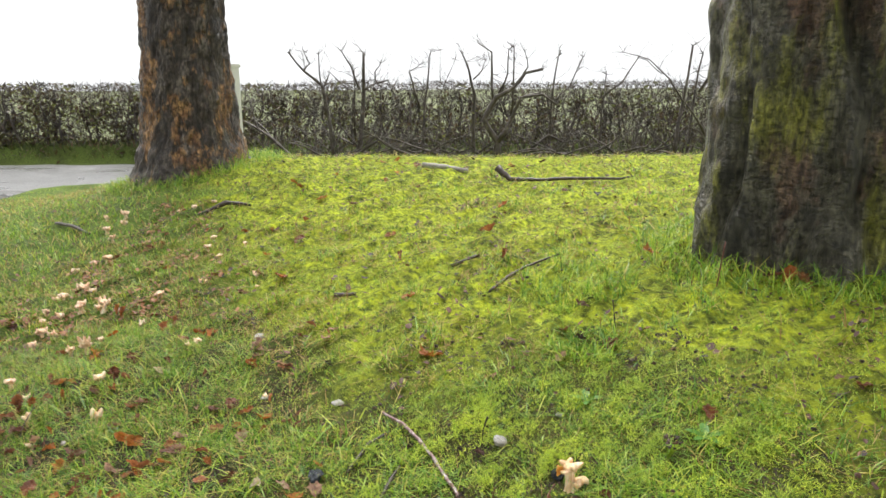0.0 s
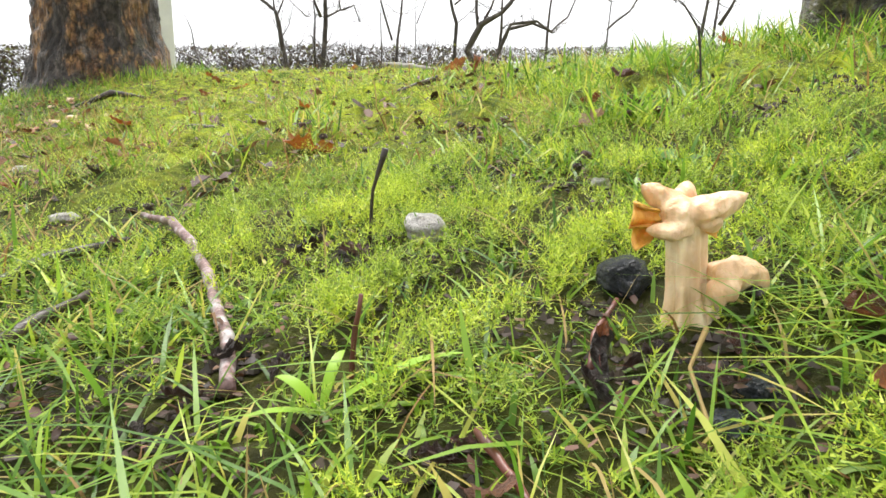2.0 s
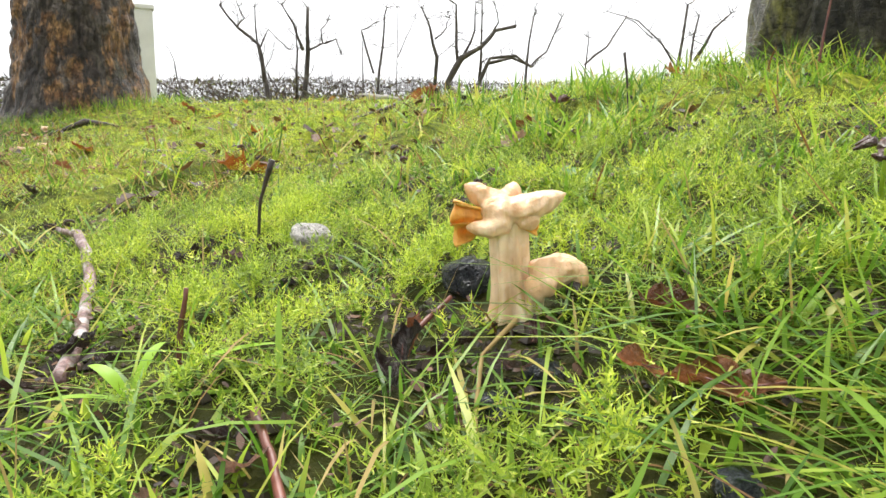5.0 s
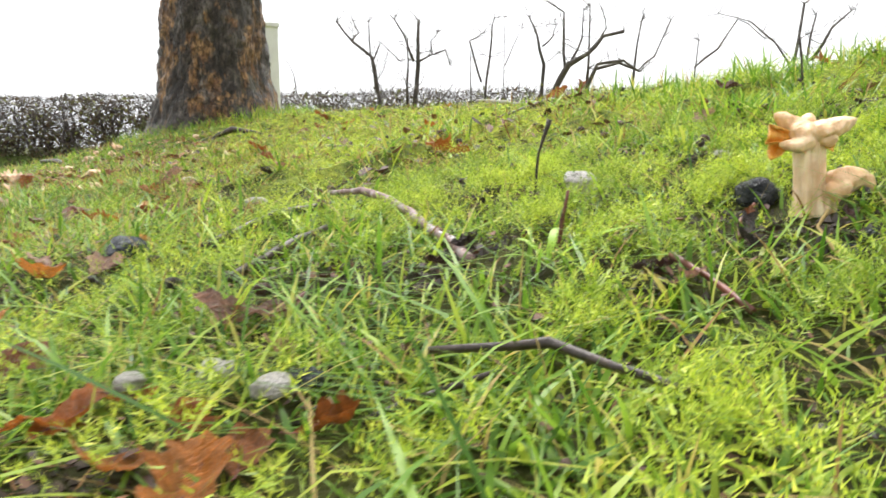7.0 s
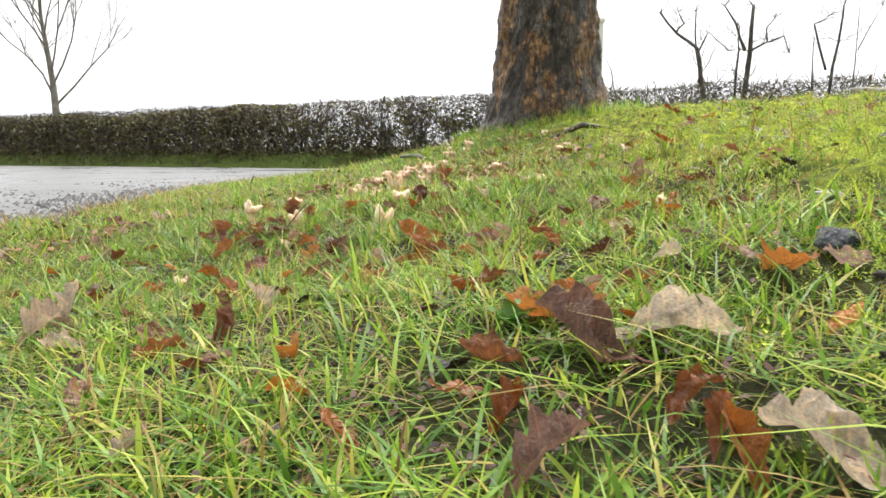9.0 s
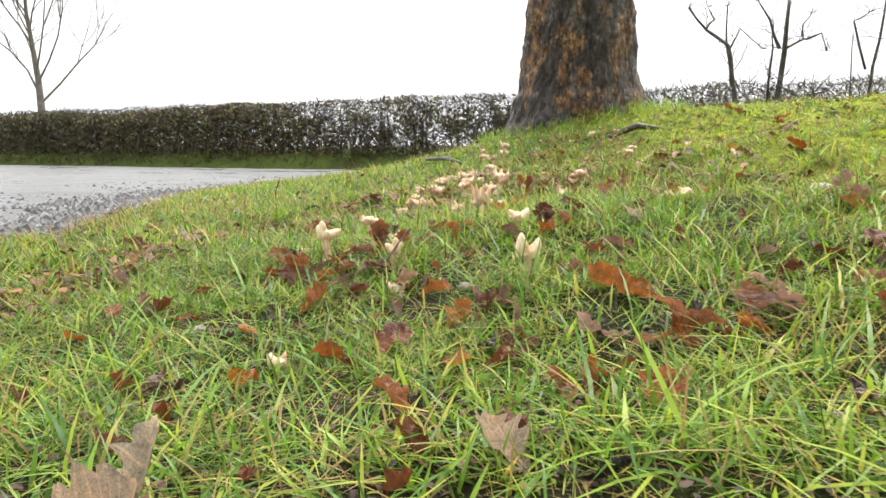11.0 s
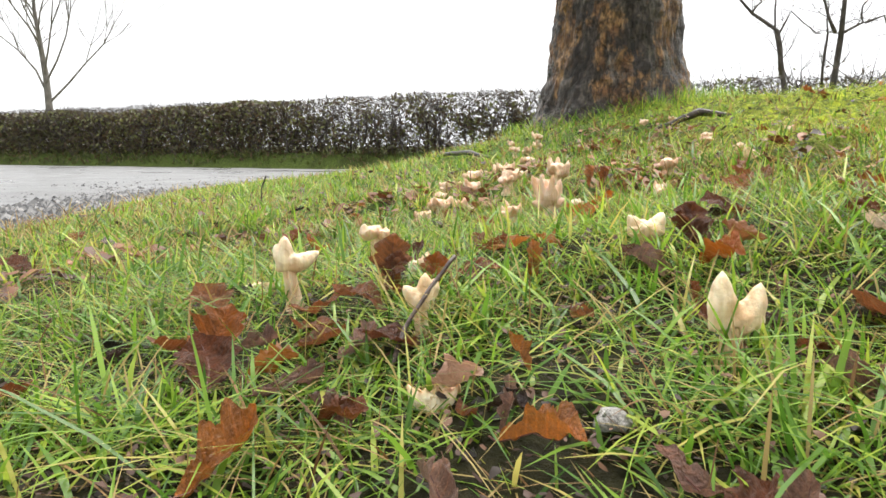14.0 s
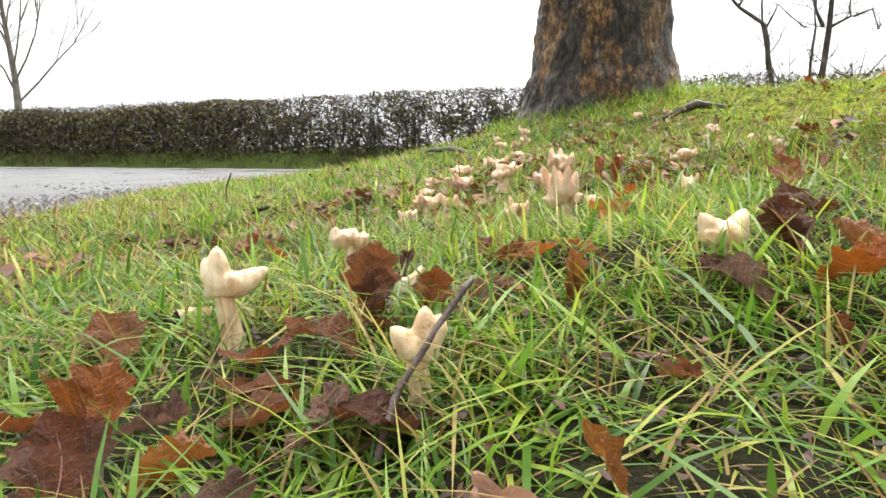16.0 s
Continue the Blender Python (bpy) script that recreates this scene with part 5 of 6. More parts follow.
for _ in range(34):
    x, y = spread.uniform(-1.35, -0.4), spread.uniform(1.3, 2.2)
    fallen_leaf(spread.choice("bbpdo") + spread.choice("FFRLE"), x, y, spread.uniform(0.028, 0.046), spread.randint(0, 359), spread.uniform(5, 35))
for _ in range(34):
    x, y = spread.uniform(-1.2, 1.1), spread.uniform(2.2, 6.0)
    scattered_leaf(spread.choice("oobbd") + spread.choice("LLF"), x, y, spread.uniform(0.05, 0.09), spread.randint(0, 359), spread.uniform(3, 20))
litter = thing("leaf_litter", Matrix.Identity(4), "scattered brown and orange dead leaves over the slope", "leaf litter", kind="stuff")
for colour, heap in heaps.items():
    tagged(part("litter", heap, LEAF_COLOURS[colour][0], litter), kind="stuff")


# ---- sticks, stems, stones ----
def stick(name, line, radii, material, label, category, group="", sides=9):
    """line: (x, y, height over the ground)."""
    base = on(line[0][0], line[0][1])
    ob = thing(name, Matrix.Translation(base), label, category, group)
    rng = random.Random(len(label) + int(line[0][0] * 1000))
    pts, rad = [], []
    ends = [on(*p) - base for p in line]
    for i in range(len(ends) - 1):
        for k in range(4):
            u = k / 4
            pts.append(ends[i].lerp(ends[i + 1], u) + Vector((rng.uniform(-1, 1), rng.uniform(-1, 1), rng.uniform(-1, 1))) * radii[i] * 0.18)
            rad.append((radii[i] * (1 - u) + radii[i + 1] * u) * rng.uniform(0.86, 1.14))
    pts.append(ends[-1])
    rad.append(radii[-1])
    part("wood", Shape().tube(pts, rad, sides), material, ob)
    return ob


stick("stick", [(-0.165, 1.925, 0.014), (-0.10, 1.835, 0.020), (-0.055, 1.755, 0.020), (-0.012, 1.672, 0.014), (0.012, 1.61, 0.008), (0.035, 1.555, 0.006), (0.056, 1.485, 0.005)],
      [0.0034, 0.0044, 0.0044, 0.0044, 0.0043, 0.0044, 0.0045], LICHEN_STICK, "crooked pinkish twig spotted with pale lichen on the turf", "stick")
FALLEN = "dark wet twig lying in the moss"
stick("stick", [(-0.23, 1.667, 0.008), (-0.188, 1.763, 0.012), (-0.136, 1.82, 0.008)], [0.005, 0.006, 0.004], DARK_STICK, FALLEN, "stick")
stick("stick", [(-0.144, 1.522, 0.006), (-0.116, 1.617, 0.01), (-0.098, 1.66, 0.012)], [0.004, 0.005, 0.003], DARK_STICK, FALLEN, "stick")
stick("stick", [(0.179, 1.403, 0.014), (0.192, 1.375, 0.010), (0.206, 1.336, 0.004)], [0.0022, 0.0020, 0.0019], RED_STEM, "short brown stalk propped in the grass", "stick")
stick("stick", [(0.025, 1.26, 0.004), (0.052, 1.276, 0.008), (0.082, 1.286, 0.012)], [0.0016, 0.002, 0.0016], DARK_STICK, FALLEN, "stick")
stick("stick", [(0.050, 1.293, 0.022), (0.104, 1.276, 0.026), (0.150, 1.225, 0.018)], [0.0018, 0.0023, 0.0016], DARK_STICK, FALLEN, "stick")
stick("stick", [(0.181, 2.677, 0.01), (0.26, 2.80, 0.02), (0.337, 2.90, 0.016), (0.486, 2.93, 0.01)], [0.005, 0.007, 0.006, 0.003], DARK_STICK, "long thin dead branch lying across the moss", "stick")
stick("stick", [(-1.275, 2.035, 0.006), (-1.280, 2.06, 0.020), (-1.272, 2.085, 0.040), (-1.262, 2.105, 0.056)], [0.0019, 0.0018, 0.0016, 0.0017], LICHEN_STEM, "dark twig standing aslant beside a mushroom", "stick")
stick("stick", [(-1.635, 4.667, 0.01), (-1.45, 4.72, 0.03), (-1.294, 4.769, 0.01)], [0.012, 0.016, 0.008], DARK_STICK, "dark dead branch lying below the tree", "stick")
stick("stick", [(-2.712, 4.93, 0.02), (-2.5, 4.76, 0.03), (-2.32, 4.613, 0.01)], [0.01, 0.012, 0.006], DARK_STICK, "dark dead branch lying below the tree", "stick")
stick("stick", [(0.037, 3.054, 0.012), (0.16, 3.07, 0.014)], [0.008, 0.008], DARK_STICK, FALLEN, "stick")
stick("stick", [(-0.45, 2.89, 0.01), (-0.36, 2.90, 0.02)], [0.010, 0.008], DARK_STICK, FALLEN, "stick")
stick("log", [(-0.163, 5.42, 0.03), (0.0, 5.37, 0.035), (0.17, 5.32, 0.02)], [0.02, 0.022, 0.018], GREY_LOG, "short bleached grey log lying on the mound", "log")
stick("fallen_branch", [(0.37, 5.02, 0.09), (0.45, 4.95, 0.03), (0.637, 4.80, 0.03), (0.889, 4.72, 0.03), (1.19, 4.85, 0.03), (1.3, 4.9, 0.03)], [0.026, 0.02, 0.012, 0.010, 0.008, 0.004], DARK_STICK,
      "long dead branch with a raised stump end on the mound", "branch")
STEM = "thin dark dead flower stem standing in the moss"
stick("dead_stem", [(0.106, 1.717, -0.005), (0.110, 1.716, 0.045), (0.121, 1.715, 0.078)], [0.0015, 0.0013, 0.0028], DARK_STICK, STEM, "stem", "dead stems")
stick("dead_stem", [(0.119, 1.487, -0.005), (0.121, 1.487, 0.02), (0.125, 1.487, 0.042)], [0.0017, 0.0016, 0.0012], RED_STEM, "red-brown dead stem standing in the moss", "stem", "dead stems")
stick("dead_stem", [(0.557, 2.231, -0.005), (0.55, 2.231, 0.06), (0.545, 2.231, 0.098)], [0.002, 0.0018, 0.0026], DARK_STICK, STEM, "stem", "dead stems")
stick("dead_stem", [(0.944, 2.423, -0.005), (0.955, 2.423, 0.09), (0.962, 2.423, 0.15)], [0.0025, 0.002, 0.0018], RED_STEM, "red-brown dead stem beside the tree foot", "stem", "dead stems")
stick("dead_stem", [(-2.566, 3.361, -0.005), (-2.57, 3.37, 0.06), (-2.55, 3.37, 0.10)], [0.002, 0.002, 0.002], DARK_STICK, STEM, "stem", "dead stems")
stick("dead_stem", [(0.266, 1.350, 0.0), (0.268, 1.39, 0.006), (0.274, 1.437, 0.012), (0.293, 1.47, 0.012)], [0.0008, 0.001, 0.001, 0.0014], STRAW, "bent pale straw stalk before the mushroom", "stem", "dead stems")
stick("dead_stem", [(0.236, 1.462, 0.004), (0.244, 1.492, 0.008), (0.262, 1.520, 0.012)], [0.0018, 0.0015, 0.0013], RED_STEM, "red-brown leaf stalk beside the mushroom", "stem", "dead stems")


for x, y, size, turn in ((0.262, 1.455, 0.035, 20), (0.30, 1.455, 0.03, 80), (0.285, 1.43, 0.03, 150), (0.05, 1.52, 0.035, 40), (0.035, 1.48, 0.03, 200), (0.02, 1.455, 0.03, 310), (0.15, 1.63, 0.03, 60),
                         (0.10, 1.66, 0.03, 130), (0.165, 1.395, 0.03, 175), (0.10, 1.668, 0.05, 140), (0.06, 1.70, 0.05, 31), (0.13, 1.685, 0.04, 250), (0.56, 2.02, 0.05, 30), (0.47, 2.26, 0.05, 220)):
    fallen_leaf("dF" if turn % 3 else "dL", x, y, size, turn, 8)


def stone(x, y, size, squash, seed, material, label, up=0.0, name="stone", group=""):
    bm = bmesh.new()
    bmesh.ops.create_icosphere(bm, subdivisions=2 if size < 0.018 else 3, radius=0.5)
    for v in bm.verts:
        n = v.co.normalized()
        v.co = n * (0.42 + 0.2 * noise.noise(n * 1.3 + Vector((seed, 0, 0))) + 0.04 * noise.noise(n * 4 + Vector((seed, 2, 0))))
        v.co.x = max(-0.42, min(0.43, v.co.x))
        v.co.y = max(-0.40, min(0.42, v.co.y + 0.2 * v.co.x)) - 0.1 * v.co.x
        v.co.z = max(-0.36, min(0.38 + 0.15 * v.co.x, v.co.z)) * squash
    sh = Shape()
    bm.verts.index_update()
    sh.v = [v.co.copy() for v in bm.verts]
    sh.f = [tuple(v.index for v in f.verts) for f in bm.faces]
    bm.free()
    ob = new(name, sh.mesh(name, material))
    ob.matrix_basis = Matrix.Translation(on(x, y, up + size * squash * 0.25)) @ pose(0, 0, 0, 0, 0, seed * 37) @ Matrix.Scale(size, 4)
    return tagged(ob, label, name.replace("_", " "), group)


stone(0.274, 1.549, 0.036, 0.85, 1, DARK_STONE, "wet dark blue-grey stone beside the mushroom", 0.003)
stone(0.153, 1.708, 0.042, 0.68, 22, PALE_STONE, "smooth pale pebble lying in the moss", 0.005)
stone(0.314, 1.802, 0.020, 0.7, 3, PALE_STONE, "small pinkish white pebble in the moss", 0.002)
stone(-0.306, 2.027, 0.040, 0.4, 4, PALE_STONE, "flat pale pebble in the grass", 0.004)
stone(-0.549, 2.122, 0.03, 0.5, 5, PALE_STONE, "pale pebble in the grass", 0.002)
stone(-0.305, 1.655, 0.045, 0.7, 6, DARK_STONE, "wet dark grey stone among dead leaves", 0.006)
stone(-0.053, 1.293, 0.022, 0.6, 7, PALE_STONE, "pale pebble among orange leaves", 0.014)
stone(-0.096, 1.293, 0.018, 0.6, 8, PALE_STONE, "pale pebble among orange leaves", 0.014)
stone(-0.016, 1.270, 0.022, 0.6, 9, PALE_STONE, "pale pebble among orange leaves", 0.014)
stone(-0.008, 1.291, 0.020, 0.7, 10, DARK_STONE, "small dark stone among orange leaves", 0.008)
stone(-1.388, 1.786, 0.020, 0.5, 11, PALE_STONE, "flat pale pebble on dark soil", 0.006)
stone(-1.109, 1.973, 0.022, 0.6, 12, PALE_STONE, "pale pebble among dead leaves", 0.004)
stone(-0.981, 2.033, 0.02, 0.6, 13, PALE_STONE, "pale pebble among dead leaves", 0.004)
stone(-0.687, 2.60, 0.05, 0.6, 14, PALE_STONE, "pale pebble in the grass", 0.004)
stone(0.300, 1.424, 0.021, 0.8, 15, DARK_STONE, "round dark stone below the mushroom", 0.0)
stone(0.278, 1.403, 0.021, 0.7, 16, DARK_STONE, "round dark stone below the mushroom", 0.0)
stone(0.345, 1.330, 0.018, 0.6, 17, DARK_STONE, "dark stone among the grass", 0.0)
stone(0.17, 1.31, 0.022, 0.6, 18, DARK_STONE, "dark stone among the grass", 0.0)
for k in range(150):
    x, y = spread.uniform(-0.5, 1.3), spread.uniform(1.25, 3.2)
    if math.hypot(x - 0.2, y - 1.42) > 0.27:
        stone(x, y, spread.uniform(0.009, 0.0179), 0.8, 100 + k, LEAF_DARK, "small dark rotten nut husk in the moss", 0.012, "nut_husk", "nut husks")


# ---- withered flower head and broad weeds ----
def withered_flower(x, y):
    ob = thing("withered_flower", Matrix.Translation(on(x, y)), "withered dark red flower head on green stalks", "flower")
    rng = random.Random(5)
    for k in range(6):
        a = rng.uniform(0, 6.28)
        tip = Vector((0.02 * math.cos(a) + 0.006, 0.02 * math.sin(a), 0.035 + rng.uniform(0, 0.012)))
        part("stalk", Shape().tube([(0, 0, -0.004), tip * 0.5 + Vector((0, 0, 0.006)), tip], [0.0018, 0.0016, 0.0012], 5), MOSS, ob)
    head = Shape()
    for k in range(16):
        a, r = rng.uniform(0, 6.28), rng.uniform(0.004, 0.02)
        c = Vector((0.006 + r * math.cos(a), r * math.sin(a), 0.042 + rng.uniform(-0.006, 0.012)))
        head.tube([c, c + Vector((rng.uniform(-1, 1), rng.uniform(-1, 1), rng.uniform(-0.6, 0.6))) * 0.010], [0.0035, 0.001], 5)
    part("head", head, LEAF_DARK, ob)


withered_flower(0.525, 1.555)
WEED = blade_material("weed_leaf", [(0.0, (0.07, 0.19, 0.03)), (1.0, (0.13, 0.29, 0.045))], [(0.3, (0.8, 0.8, 0.8)), (0.7, (1.1, 1.1, 1))], 0.4)
SEEDLING = blade_material("seedling_leaf", [(0.0, (0.26, 0.48, 0.03)), (1.0, (0.34, 0.55, 0.04))], [(0.3, (0.9, 0.9, 0.9)), (0.7, (1.1, 1.1, 1))], 0.4)


def weed(x, y, leaves, label, material, seed):
    """A rosette; leaves: (turn, length, width, rise)."""
    ob = thing("weed", Matrix.Translation(on(x, y)), label, "weed", "broad-leaved weeds")
    for k, (turn, length, width, rise) in enumerate(leaves):
        t = radians(turn)
        c, s = math.cos(t), math.sin(t)

        def place(i, j):
            u, v = i / 9, (j - 2) / 2
            w = width * math.sin(math.pi * min(1, 0.06 + 0.94 * u)) ** 0.7
            out, up = length * u, rise * (1.6 * u - 0.9 * u * u) + 0.12 * abs(v) * w + 0.004
            return Vector((c * out - s * v * w, s * out + c * v * w, up))

        part("leaf", Shape().grid(10, 5, place), material, ob)
    return ob


weed(0.110, 1.447, [(160, 0.024, 0.0042, 0.022), (14, 0.072, 0.0038, 0.034), (4, 0.056, 0.0034, 0.006), (215, 0.036, 0.0032, 0.012), (75, 0.03, 0.003, 0.03)], "bright green seedling with long narrow leaves", SEEDLING, 1)
weed(0.626, 1.60, [(10, 0.05, 0.010, 0.014), (80, 0.05, 0.011, 0.02), (150, 0.05, 0.011, 0.014), (215, 0.045, 0.010, 0.012), (290, 0.05, 0.011, 0.012), (340, 0.04, 0.010, 0.02)], "flat green rosette weed in the moss", WEED, 2)
weed(0.40, 1.86, [(10, 0.045, 0.009, 0.012), (90, 0.05, 0.010, 0.02), (160, 0.05, 0.010, 0.012), (250, 0.045, 0.009, 0.012)], "flat green rosette weed in the moss", WEED, 3)


weed(-0.539, 1.442, [(20, 0.022, 0.008, 0.02), (100, 0.024, 0.009, 0.024), (190, 0.022, 0.008, 0.018), (280, 0.020, 0.008, 0.014), (330, 0.022, 0.008, 0.02)], "pale green small-leaved weed among dead leaves", WEED, 4)


# ---- gravel at the road's mouth ----
def gravel():
    rng = np.random.RandomState(7)
    px, py = rng.uniform(-7.5, -2.6, 150000), rng.uniform(1.8, 8.5, 150000)
    e = road_edge(px, py)
    keep = (e < 0.15) & (e > -2.6) & (rng.uniform(0, 1, len(px)) < np.exp(-np.abs(e + 0.1) / 1.5))
    px, py = px[keep][:13000], py[keep][:13000]
    n = len(px)
    base = np.array([(1, 0, 0), (-1, 0, 0), (0, 1, 0), (0, -1, 0), (0, 0, 1), (0, 0, -1)], float)
    faces = np.array([(0, 2, 4), (2, 1, 4), (1, 3, 4), (3, 0, 4), (2, 0, 5), (1, 2, 5), (3, 1, 5), (0, 3, 5)])
    size = rng.gamma(4, 0.0075, n).clip(0.010, 0.06)[:, None, None]
    v = base[None] * rng.uniform(0.55, 1.1, (n, 6, 1)) * size * np.array([1, 1, 0.6])
    a = rng.uniform(0, 6.28, n)[:, None]
    x, y = v[..., 0] * np.cos(a) - v[..., 1] * np.sin(a), v[..., 0] * np.sin(a) + v[..., 1] * np.cos(a)
    z = np.maximum(height(px, py), ROAD_Z)[:, None] + v[..., 2] + 0.006
    verts = np.stack([x + px[:, None], y + py[:, None], z], -1).reshape(-1, 3)
    ob = triangles("gravel", verts, (faces[None] + 6 * np.arange(n)[:, None, None]).reshape(-1, 3), GRAVEL)
    ob.data.polygons.foreach_set("use_smooth", np.zeros(len(ob.data.polygons), bool))
    tagged(ob, "loose wet grey gravel along the lane's edge", "gravel", kind="stuff")


GRAVEL = blade_material("wet_gravel", [(0.0, (0.02, 0.02, 0.022)), (0.5, (0.055, 0.054, 0.056)), (0.9, (0.10, 0.097, 0.095)), (1.0, (0.20, 0.19, 0.18))], [(0.3, (0.8, 0.8, 0.8)), (0.7, (1.1, 1.1, 1.1))], 0.5, 0.0)
gravel()


# ---- turf ----
LANE = ((0.06, 0.35), (0.165, 0.95), (0.25, 1.14), (0.1, 0.98), (-0.04, 0.88), (-0.24, 0.885), (-0.55, 1.04), (-0.93, 1.45), (-1.05, 1.66), (-1.13, 1.8))


def mossy(px, py):
    """How mossy the turf is, 0 to 1: the crown of the mound, in patches."""
    line = px + 0.2 + 0.43 * (py - 1.5)
    patch = 0.62 + 0.5 * waves(px, py, 0.55, 11) + 0.3 * waves(px, py, 0.17, 12)
    for cx, cy, r in ((0.02, 1.42, 0.13), (0.43, 1.36, 0.15), (0.56, 1.53, 0.11), (-0.10, 1.62, 0.09), (0.62, 1.75, 0.10)):
        patch = patch * (1 - 0.95 * np.exp(-((px - cx) ** 2 + (py - cy) ** 2) / r ** 2))
    return np.clip(smooth(line, -0.4, 0.35) * patch, 0, 1)


SCRAPES = ((0.29, 1.465, 0.035), (0.25, 1.46, 0.023), (0.05, 1.515, 0.035), (0.03, 1.455, 0.027), (0.29, 1.41, 0.032), (0.17, 1.39, 0.023), (0.09, 1.685, 0.042), (0.14, 1.63, 0.031), (0.09, 1.66, 0.023),
           (-1.39, 1.80, 0.055), (-1.33, 1.84, 0.039), (-0.93, 1.28, 0.047), (-0.78, 1.33, 0.039), (0.262, 1.536, 0.020), (0.157, 1.672, 0.020), (0.55, 2.0, 0.039), (0.47, 2.25, 0.039))


def bare(px, py):
    """Patches of open soil."""
    open_soil = smooth(waves(px, py, 0.30, 21) + 0.5 * waves(px, py, 0.11, 22), 0.75, 1.15)
    open_soil = open_soil * (0.75 - 0.5 * smooth(-px, 0.1, 0.5))
    for cx, cy, r in SCRAPES:
        open_soil = np.maximum(open_soil, 1.0 * np.exp(-(((px - cx) ** 2 + (py - cy) ** 2) / r ** 2) ** 1.5))
    return np.clip(open_soil, 0, 1.1)


def clear_of_things(px, py):
    ok = np.hypot(px - 1.45, py - 2.84) > 0.43
    ok &= np.hypot(px + 2.15, py - 6.22) > 0.42
    ok &= np.hypot(px - 0.296, py - 1.508) > 0.022
    return ok


def samples(rng, x0, x1, y0, y1, density, weight):
    n = int((x1 - x0) * (y1 - y0) * density)
    px, py = rng.uniform(x0, x1, n), rng.uniform(y0, y1, n)
    keep = (rng.uniform(0, 1, n) < weight(px, py)) & clear_of_things(px, py) & (road_edge(px, py) > 0.04)
    return px[keep], py[keep]


def blades(name, px, py, h, w, rng, material, levels=3, lean=0.5, curl=0.6, parent=None):
    """Arching tapered grass blades as one mesh."""
    n = len(px)
    az = rng.uniform(0, 2 * math.pi, n)
    turn = az + math.pi / 2 + rng.uniform(-0.5, 0.5, n)
    ln, cu = rng.uniform(0.0, lean, n), rng.uniform(0.0, curl, n) ** 1.3
    base = height(px, py) - 0.004
    cols = []
    for k in range(levels):
        u = k / levels
        out, up = h * (ln * u + cu * u * u), h * (u - 0.42 * cu * u * u)
        half = 0.5 * w * (1 - 0.55 * u ** 1.5) * (0.75 + 0.5 * min(1, 3 * u))
        cx, cy, cz = px + np.cos(az) * out, py + np.sin(az) * out, base + up
        cols += [np.stack([cx - np.cos(turn) * half, cy - np.sin(turn) * half, cz], 1), np.stack([cx + np.cos(turn) * half, cy + np.sin(turn) * half, cz], 1)]
    out, up = h * (ln + cu), h * (1 - 0.42 * cu)
    cols.append(np.stack([px + np.cos(az) * out, py + np.sin(az) * out, base + up], 1))
    verts = np.stack(cols, 1).reshape(-1, 3)
    tri = []
    for k in range(levels - 1):
        a = 2 * k
        tri += [(a, a + 1, a + 3), (a, a + 3, a + 2)]
    tri.append((2 * levels - 2, 2 * levels - 1, 2 * levels))
    tris = (np.array(tri)[None] + ((2 * levels + 1) * np.arange(n))[:, None, None]).reshape(-1, 3)
    return triangles(name, verts, tris, material, parent)


KEPT_CLEAR = ((0.318, 1.495, 0.034), (0.297, 1.497, 0.026), (0.153, 1.69, 0.036), (0.274, 1.53, 0.028), (0.265, 1.555, 0.022), (-0.13, 1.86, 0.035), (-0.07, 1.765, 0.035), (-0.02, 1.665, 0.035), (0.02, 1.58, 0.03), (0.047, 1.50, 0.03),
              (0.235, 1.445, 0.032), (0.285, 1.41, 0.034), (0.183, 1.365, 0.03), (0.06, 1.45, 0.04), (0.365, 1.445, 0.03), (0.12, 1.475, 0.02), (0.50, 2.14, 0.08))


def overgrown(px, py):
    """1 on open moss, 0 beside the stones, sticks and stalks that stand clear of it."""
    free = np.ones(np.shape(px))
    for x, y, r in KEPT_CLEAR:
        free = free * (1 - 0.92 * np.exp(-(((px - x) ** 2 + (py - y) ** 2) / r ** 2) ** 2))
    return free


def cushion(px, py):
    """The moss swells into low cushions."""
    return 0.019 * overgrown(px, py) * smooth(waves(px, py, 0.11, 61) + 0.6 * waves(px, py, 0.04, 62), -0.3, 0.9)


def shoots(name, px, py, size, rng, material, pairs=4, parent=None, arch=1.0):
    """Moss shoots: narrow leaflets that spread in a spiral from an arching stem, longest at the middle."""
    n = len(px)
    az, ln = rng.uniform(0, 2 * math.pi, n), rng.uniform(0.1, arch, n)
    flat = np.stack([np.cos(az), np.sin(az), np.zeros(n)], 1)
    d = flat * ln[:, None] + np.array([0, 0, 1.0])
    d /= np.linalg.norm(d, axis=1)[:, None]
    a = np.cross(d, np.array([0.3, 0.2, 1.0]))
    a /= np.linalg.norm(a, axis=1)[:, None]
    b = np.cross(d, a)
    root = np.stack([px, py, height(px, py) - 0.004 + cushion(px, py)], 1)
    cols, turn = [], rng.uniform(0, 6.28, n)
    for k in range(2 * pairs):
        u = (k + 0.7) / (2 * pairs)
        p = root + d * (size * u)[:, None] + flat * (size * 0.35 * u * u)[:, None]
        turn = turn + 2.4
        out = a * np.cos(turn)[:, None] + b * np.sin(turn)[:, None]
        reach = (size * (0.30 - 0.14 * u) * (0.65 + 0.6 * rng.uniform(0, 1, n)))[:, None]
        across = np.cross(out, d) * reach * 0.15
        cols += [p - across, p + across, p + out * reach + d * reach * (0.25 + 0.9 * u)]
    verts = np.stack(cols, 1).reshape(-1, 3)
    return triangles(name, verts, np.arange(len(verts)).reshape(-1, 3), material, parent)


